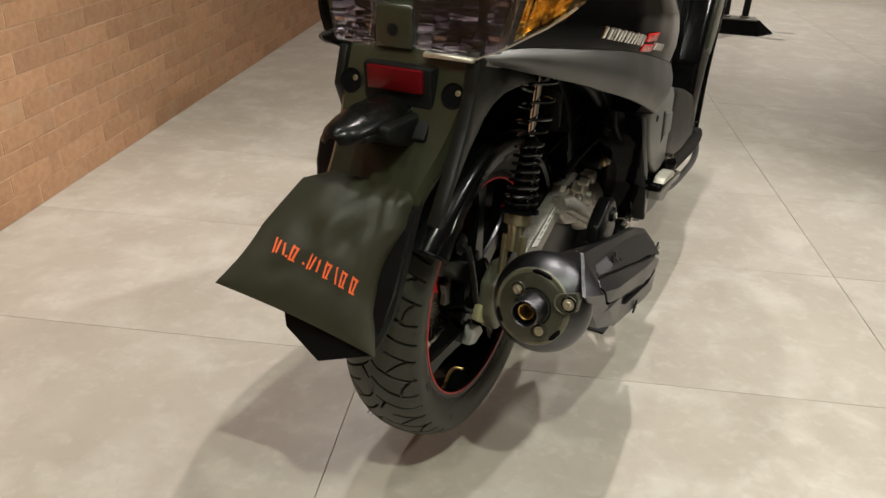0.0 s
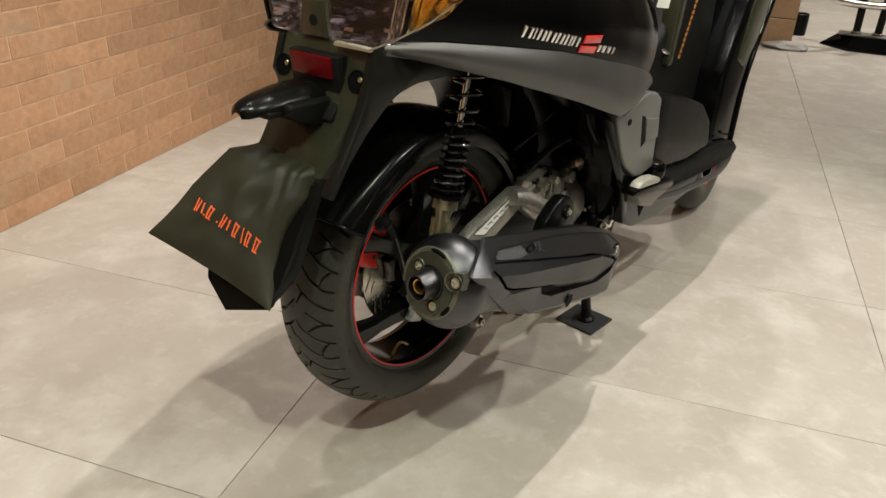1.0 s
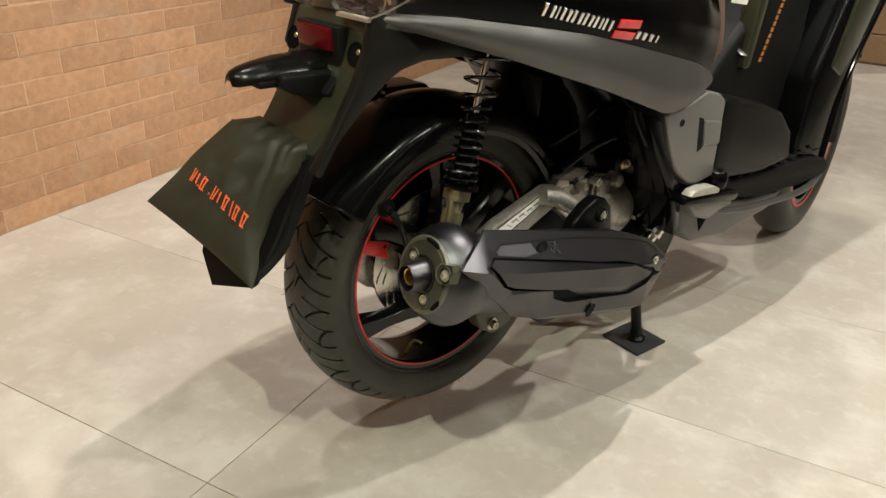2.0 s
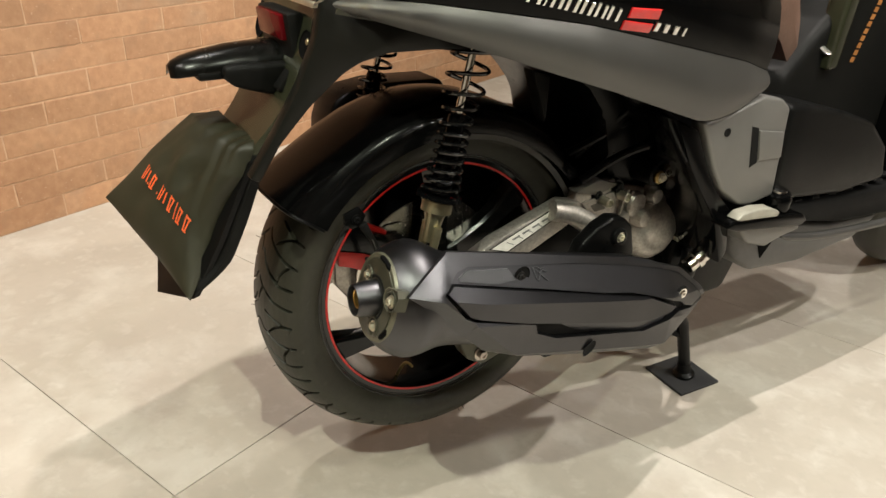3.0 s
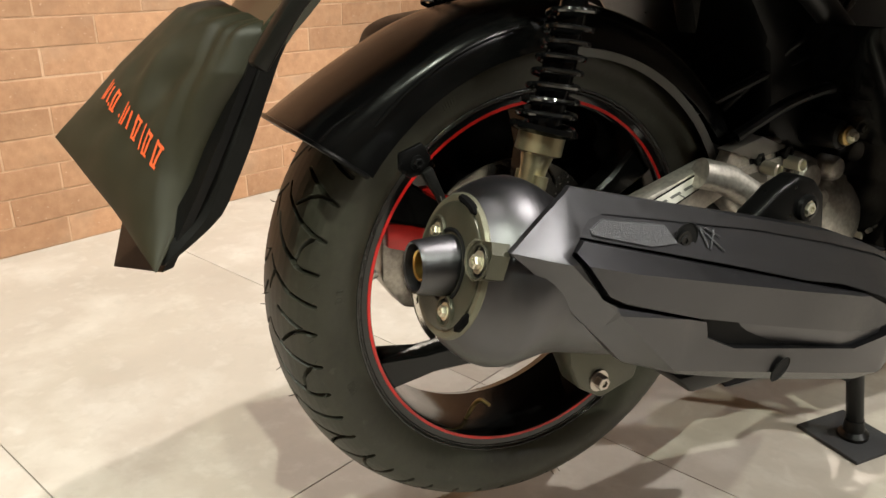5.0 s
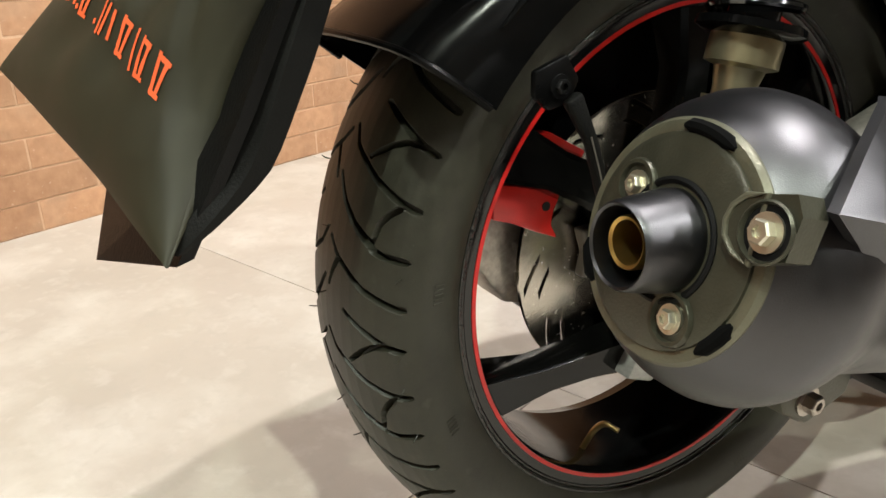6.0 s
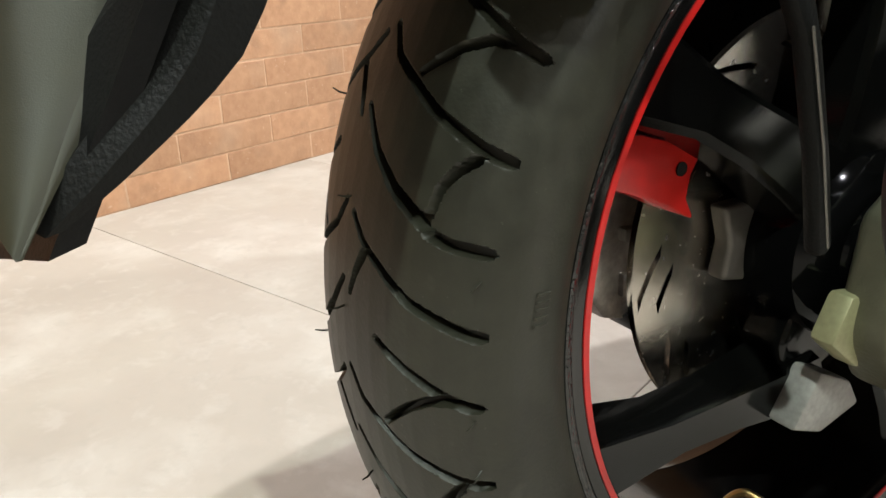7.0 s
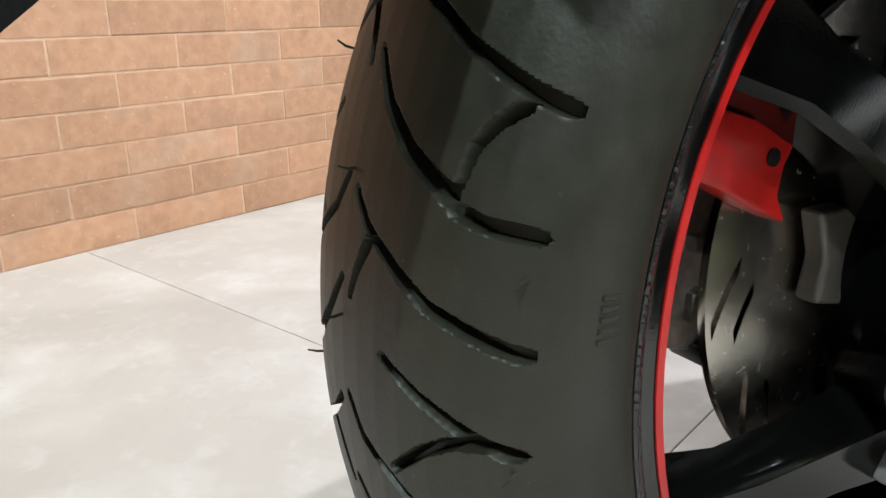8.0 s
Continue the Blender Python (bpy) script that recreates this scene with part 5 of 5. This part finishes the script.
for k in range(5):
    a = radians(72 * k + 20)
    part("spoke", tube([FW, FW + 0.2 * Vector((0, math.cos(a), math.sin(a)))], 0.022, 8), BLACK_GLOSS, front_wheel)
steer = Matrix.Translation(FW) @ Matrix.Rotation(radians(10), 4, "Z") @ Matrix.Translation(-FW)
for x in (-0.075, 0.075):
    part("fork_leg", tube([FW + Vector((x, 0, 0)), (x, 1.36, 0.80)], 0.022, 16), DARK_METAL, front_wheel)
mudguard = part("front_mudguard", loft([[FW + Vector((x, r * math.cos(radians(a)), r * math.sin(radians(a)))) for x, r in ((0.066, 0.30), (0.06, 0.318), (0, 0.328), (-0.06, 0.318), (-0.066, 0.30), (-0.06, 0.312), (0, 0.322), (0.06, 0.312))] for a in range(40, 176, 9)]), BLACK_GLOSS, scooter)
front_wheel.matrix_local = steer
mudguard.matrix_local = steer

# passenger footrest
rest = part("footrest_housing", side_prism([(0.405, 0.412), (0.412, 0.424), (0.545, 0.408), (0.600, 0.398), (0.612, 0.385), (0.60, 0.376), (0.52, 0.388), (0.43, 0.402)], 0.215, 0.258, 0.005, 3), BLACK_GLOSS, scooter, "folded passenger footrest with polished plate")
plate_top = [(0.420, 0.425), (0.434, 0.434), (0.470, 0.4345), (0.505, 0.429), (0.526, 0.419), (0.522, 0.410), (0.47, 0.417), (0.43, 0.4215)]
part("footrest_plate", side_prism(plate_top, 0.236, 0.260, 0.003, 3), POLISHED, rest, "pale polished aluminium plate")
part("footrest_arm", side_prism([(0.446, 0.404), (0.52, 0.394), (0.606, 0.384), (0.614, 0.362), (0.56, 0.356), (0.527, 0.348), (0.475, 0.366)], 0.200, 0.246, 0.006, 3), GREY_FRONT_LIT, rest, "metallic grey footrest arm")
part("footrest_pivot", lathe([(0, 0), (0, 0.021), (0.006, 0.022), (0.022, 0.022), (0.027, 0.019), (0.030, 0.012), (0.031, 0)], (0.232, 0.553, 0.412), (0.1, -0.1, 1), 28), BLACK_GLOSS, rest)
part("pivot_cap", lathe([(0, 0), (0, 0.012), (0.003, 0.011), (0.004, 0)], (0.2352, 0.550, 0.4425), (0.1, -0.1, 1), 24), CHROME, rest, "small chrome pivot cap")

# centre stand
stand = part("centre_stand", tube([(-0.12, 0.46, 0.235), (0.12, 0.46, 0.235)], 0.013, 14), DARK_METAL, scooter, "black tubular centre stand")
for x in (0.118, -0.118):
    part("stand_leg", tube([(x * 0.85, 0.45, 0.25), (x * 0.97, 0.515, 0.13), (x, 0.537, 0.03)], 0.012, 16), DARK_METAL, stand)
    part("stand_foot", lathe([(0, 0), (0, 0.021), (0.006, 0.021), (0.012, 0.015), (0.03, 0.013), (0.03, 0)], (x, 0.540, 0.0072 - x * 0.0175), (0, -0.15, 1), 20), DARK_METAL, stand)
part("stand_brace", tube([(0.116, 0.522, 0.10), (0.05, 0.36, 0.19)], 0.0065, 10), DARK_METAL, stand)
part("stand_tab", side_prism([(0.08, 0.262), (0.2, 0.254), (0.16, 0.238), (0.1, 0.24)], 0.14, 0.2, 0.004), DARK_METAL, stand)

# seen from the scooter's own frame: a place in the room
BIKE = scooter.matrix_world.copy()
pad_centre = BIKE @ Vector((0.113, 0.540, 0))
pad = part("rubber_pad", box(-0.052, 0.052, -0.05, 0.05, 0, 0.006, 0.0015), PAD, None)
pad.matrix_world = pose(pad_centre.x, pad_centre.y, 0.0, 0, 0, -20.6 - 3)
tagged(pad, "square dark pad under the stand foot", "pad")
pad2 = BIKE @ Vector((-0.124, 0.540, 0))
copy_thing(pad, pose(pad2.x, pad2.y, 0.0, 0, 0, -24))

# bag over the number plate
TL, TR, BR, BL = Vector((-0.064, -0.304, 0.629)), Vector((0.082, -0.286, 0.613)), Vector((0.086, -0.385, 0.420)), Vector((-0.132, -0.437, 0.498))
BAG_N = (TR - TL).cross(BL - TL).normalized()
if BAG_N.y > 0:
    BAG_N = -BAG_N
ACROSS, DOWN = (TR - TL).normalized(), (BL - TL).normalized()


def bag_at(u, v, out=0.0):
    """A place on the bag's outer face: u to the right, v down; its right side and its mouth turn back round the plate."""
    turn = max(0.0, (u - 0.86) / 0.14)
    fold = max(0.0, (0.10 - v) / 0.10)
    uu = 0.86 + 0.11 * math.sin(turn * math.pi / 2) if turn else u
    p = TL.lerp(TR, uu).lerp(BL.lerp(BR, uu), v)
    puff = 0.021 * (math.sin(math.pi * min(1, 0.04 + 0.96 * u)) ** 0.6) * (math.sin(math.pi * min(1, v * 0.93 + 0.06)) ** 0.5)
    puff += 0.0045 * noise.noise(Vector((u * 3.1, v * 2.3, 1.7))) * math.sin(math.pi * u)
    crease = max(0, 1 - abs((u - 0.75) - 0.35 * (v - 0.2)) * 16) * 0.0025 * math.sin(math.pi * v)
    mouth = max(0, 1 - v / 0.30) ** 1.4 * min(1, u * 3)
    gather = mouth * (0.3 + 0.7 * u * u) * (0.006 * noise.noise(Vector((u * 9 + v * 6, v * 5 - u, 5.2))) + 0.0016 * math.sin(u * 38 + 4 * math.sin(u * 7) - v * 9) * min(1, u * 1.4))
    gather += 0.0055 * noise.noise(Vector((u * 5.5 + v * 2.5, v * 4.2 - u, 9.1))) * math.sin(math.pi * u) * math.sin(math.pi * v)
    # the free edge swells below the mouth and flares to its corner
    edge = 0.0 if v < 0.5 else 0.005 * math.sin(math.pi * (v - 0.5) / 0.5)
    tuck = 0.024 * math.sin(math.pi * max(0.0, (v - 0.25) / 0.75)) * max(0.0, (u - 0.35) / 0.65) ** 1.5
    p = p - ACROSS * tuck + ACROSS * edge * (1 - u) ** 2 - DOWN * 0.008 * math.sin(math.pi * u) * (v - 0.5)
    deep = 0.022 * (1 - math.cos(turn * math.pi / 2)) * min(1, (1 - v) * 3.2)
    p = p + Vector((0, 1, 0.25)) * deep + Vector((0, 0.016, -0.004)) * fold * fold
    if v < 0.1 and u < 0.15:
        p = p + DOWN * 0.02 * (0.1 - v) / 0.1 * (0.15 - u) / 0.15
    return p + BAG_N * (puff + gather - crease + out)


bm = bmesh.new()
N = 96
grid_front = [[bm.verts.new(bag_at(i / N, j / N)) for i in range(N + 1)] for j in range(N + 1)]
back_shift = Vector((0, 0.010, 0.002))
grid_back = []
for j in range(N + 1):
    row = []
    for i in range(N + 1):
        e = min(i, N - i, j, N - j) / N
        row.append(bm.verts.new(bag_at(i / N, j / N) * 1.0 + back_shift * min(1, e * 9 + 0.1) - BAG_N * 0.0004))
    grid_back.append(row)
for g, flip in ((grid_front, False), (grid_back, True)):
    for j in range(N):
        for i in range(N):
            q = (g[j][i], g[j + 1][i], g[j + 1][i + 1], g[j][i + 1])
            bm.faces.new(q[::-1] if flip else q)
loop_f = [grid_front[0][i] for i in range(N + 1)] + [grid_front[j][N] for j in range(1, N + 1)] + [grid_front[N][i] for i in range(N - 1, -1, -1)] + [grid_front[j][0] for j in range(N - 1, 0, -1)]
loop_b = [grid_back[0][i] for i in range(N + 1)] + [grid_back[j][N] for j in range(1, N + 1)] + [grid_back[N][i] for i in range(N - 1, -1, -1)] + [grid_back[j][0] for j in range(N - 1, 0, -1)]
for i in range(len(loop_f)):
    k = (i + 1) % len(loop_f)
    bm.faces.new((loop_f[i], loop_f[k], loop_b[k], loop_b[i]))
bag = part("plate_bag", bm, BAG, None, angle=60)
bag.matrix_world = BIKE
tagged(bag, "olive nylon bag with orange print tied over the number plate", "bag")


def bag_stroke(u0, v0, u1, v1, w):
    """One brush stroke of the print: a plain bar that follows the cloth."""
    bm = bmesh.new()
    rows = []
    for k in range(9):
        t = k / 8
        u, v = u0 + (u1 - u0) * t, v0 + (v1 - v0) * t
        ww = w * (0.85 + 0.3 * noise.noise(Vector((u * 40, v * 40, 3))))
        dv, du = (v1 - v0), (u1 - u0)
        n = math.hypot(du, dv)
        a, b = (u - ww * dv / n, v + ww * du / n), (u + ww * dv / n, v - ww * du / n)
        rows.append([bm.verts.new(bag_at(*a, 0.0007)), bm.verts.new(bag_at(*b, 0.0007))])
    for r, s in zip(rows, rows[1:]):
        bm.faces.new((r[0], r[1], s[1], s[0]))
    return part("print_bar", bm, ORANGE, bag, "hand-painted orange bar")


for u, lean, strokes in ((0.165, 0.018, 3), (0.305, -0.004, 2), (0.450, -0.012, 3), (0.575, -0.008, 2), (0.660, 0.012, 1), (0.715, -0.008, 2), (0.805, -0.014, 2)):
    v = 0.560 + (u - 0.165) * 0.06
    for k in range(strokes):
        sway = 0.008 * (-1) ** k
        bag_stroke(u + 0.036 * k, v + 0.008 * k, u + 0.036 * k + lean + sway, v + 0.108 - 0.004 * k, 0.0085)
    if strokes == 2:
        bag_stroke(u, v + 0.012, u + 0.045, v + 0.016, 0.0075)
        bag_stroke(u + lean, v + 0.100, u + lean + 0.045, v + 0.102, 0.0075)
for u in (0.282, 0.405):
    bag_stroke(u, 0.652, u + 0.006, 0.666, 0.009)

# ---- far end of the room ----
def display_stand(x, y, turn):
    """A low black six-sided podium with a bolted top plate, two posts and a bright cradle tube."""
    low = [(-0.27, 0.02, 0), (-0.10, -0.15, 0), (0.16, -0.15, 0), (0.27, 0.0, 0), (0.14, 0.16, 0), (-0.12, 0.16, 0)]
    high = [(px * 0.62, py * 0.55 + 0.02, 0.085) for px, py, pz in low]
    bm = loft([low, [(px, py, 0.008) for px, py, pz in low], high])
    root = part("display_stand", bm, BLACK_GLOSS, smooth=False)
    part("top_plate", box(-0.17, 0.15, -0.06, 0.09, 0.085, 0.094, 0.003), DULL_STEEL, root, "dull steel top plate")
    for dx in (-0.065, 0.065):
        part("post", tube([(dx, 0.015, 0.09), (dx * 1.15, 0.015, 0.62)], 0.024, 16), DARK_METAL, root)
        part("post_collar", lathe([(0, 0), (0, 0.034), (0.012, 0.034), (0.016, 0.028), (0.016, 0)], (dx, 0.015, 0.093), (0, 0, 1), 24), DULL_STEEL, root)
    part("cross_tube", tube(smooth_path([(-0.36, 0.02, 0.34), (-0.2, 0.0, 0.29), (0.0, 0.0, 0.28), (0.2, 0.0, 0.30), (0.38, -0.02, 0.36)]), 0.026, 14), CHROME, root, "polished cradle tube")
    root.matrix_world = pose(x, y, 0, 0, 0, turn)
    return tagged(root, "black display stand with two posts on the tiled floor", "stand")


display_stand(1.70, 5.02, -8)
counter = part("wooden_counter", box(-0.36, 0.36, -0.235, 0.24, 0, 0.9, 0.004), WOOD)
for k in range(5):
    part("front_board", box(-0.357, 0.357, -0.247, -0.236, 0.012 + 0.176 * k, 0.180 + 0.176 * k, 0.002, 1), WOOD, counter)
part("counter_top", box(-0.38, 0.38, -0.26, 0.26, 0.9, 0.93, 0.004), WOOD, counter)
counter.matrix_world = pose(0.87, 5.04, 0, 0, 0, 0)
tagged(counter, "light wooden counter with broad front boards", "counter")
planter = part("dark_bin", lathe([(0, 0), (0, 0.05), (0.004, 0.054), (0.08, 0.056), (0.145, 0.055), (0.15, 0.051), (0.146, 0.047), (0.02, 0.045), (0.02, 0)], (0, 0, 0), (0, 0, 1), 28), DARK_METAL)
planter.matrix_world = pose(1.31, 5.36, 0)
tagged(planter, "small dark round bin beside the wooden counter", "bin")
stone = bmesh.new()
bmesh.ops.create_icosphere(stone, subdivisions=3, radius=0.11)
for v in stone.verts:
    v.co = v.co * (1 + 0.3 * noise.noise(v.co * 14))
    v.co.z = max(0.0, v.co.z * 0.35 + 0.015)
rock = part("grey_stone", stone, STONE)
rock.matrix_world = pose(1.21, 4.78, 0) @ Matrix.Diagonal((1.35, 0.9, 0.9, 1))
tagged(rock, "low pale grey stone lying on the floor", "stone")

# ---- floor tiles and bricks ----
TILE_X, TILE_Y, JOINT = 1.2, 0.6, 0.0008
def tile_mesh(x0, x1, y0, y1):
    bm = box(x0 + JOINT, x1 - JOINT, y0 + JOINT, y1 - JOINT, -0.02, 0.0, 0.0005, 1)
    me = bpy.data.meshes.new("tile")
    bm.to_mesh(me)
    bm.free()
    me.materials.append(TILE)
    return me


full_tile = tile_mesh(0, TILE_X, 0, TILE_Y)
edge_tile = tile_mesh(TILE_X - 1.172, TILE_X, 0, TILE_Y)
for i in range(-1, 5):
    for j in range(-7, 13):
        t = new("tile", edge_tile if i < 0 else full_tile)
        t.parent = floor
        t.location = (i * TILE_X, j * TILE_Y, 0)

PITCH, LONG = 0.0665, 0.258
def brick_mesh(seed):
    r = random.Random(seed)
    bm = box(0, 0.02, 0.0021, LONG - 0.0021, 0.0021, PITCH - 0.0021, 0.0012, 1)
    for v in bm.verts:
        v.co += Vector((r.uniform(-0.0009, 0.0006), r.uniform(-0.0012, 0.0012), r.uniform(-0.0011, 0.0011)))
    me = bpy.data.meshes.new("brick")
    bm.to_mesh(me)
    bm.free()
    me.materials.append(BRICK)
    return me


kinds = [brick_mesh(k) for k in range(8)]
far_co, far_face = [], []
for row in range(44):
    start = 0.449 if row % 2 == 0 else 0.584
    for k in range(-18, 29):
        y = start + k * LONG
        x = WALL_X - 0.0183 + rnd.uniform(-0.0006, 0.0008)
        if row < 15 and 0 <= k < 19:
            b = new("brick", kinds[rnd.randrange(8)])
            b.parent = brick_wall
            b.location = (x, y, row * PITCH)
        elif y > BACK and y + LONG < FAR and (row + 1) * PITCH < HIGH:
            me = kinds[rnd.randrange(8)]
            base = len(far_co)
            far_co += [(v.co.x + x, v.co.y + y, v.co.z + row * PITCH) for v in me.vertices]
            far_face += [[base + i for i in p.vertices] for p in me.polygons]
rest_mesh = bpy.data.meshes.new("brickwork")
rest_mesh.from_pydata(far_co, [], far_face)
rest_mesh.materials.append(BRICK)
brickwork = new("brickwork", rest_mesh)
brickwork.parent = brick_wall
tagged(brickwork, kind="stuff")
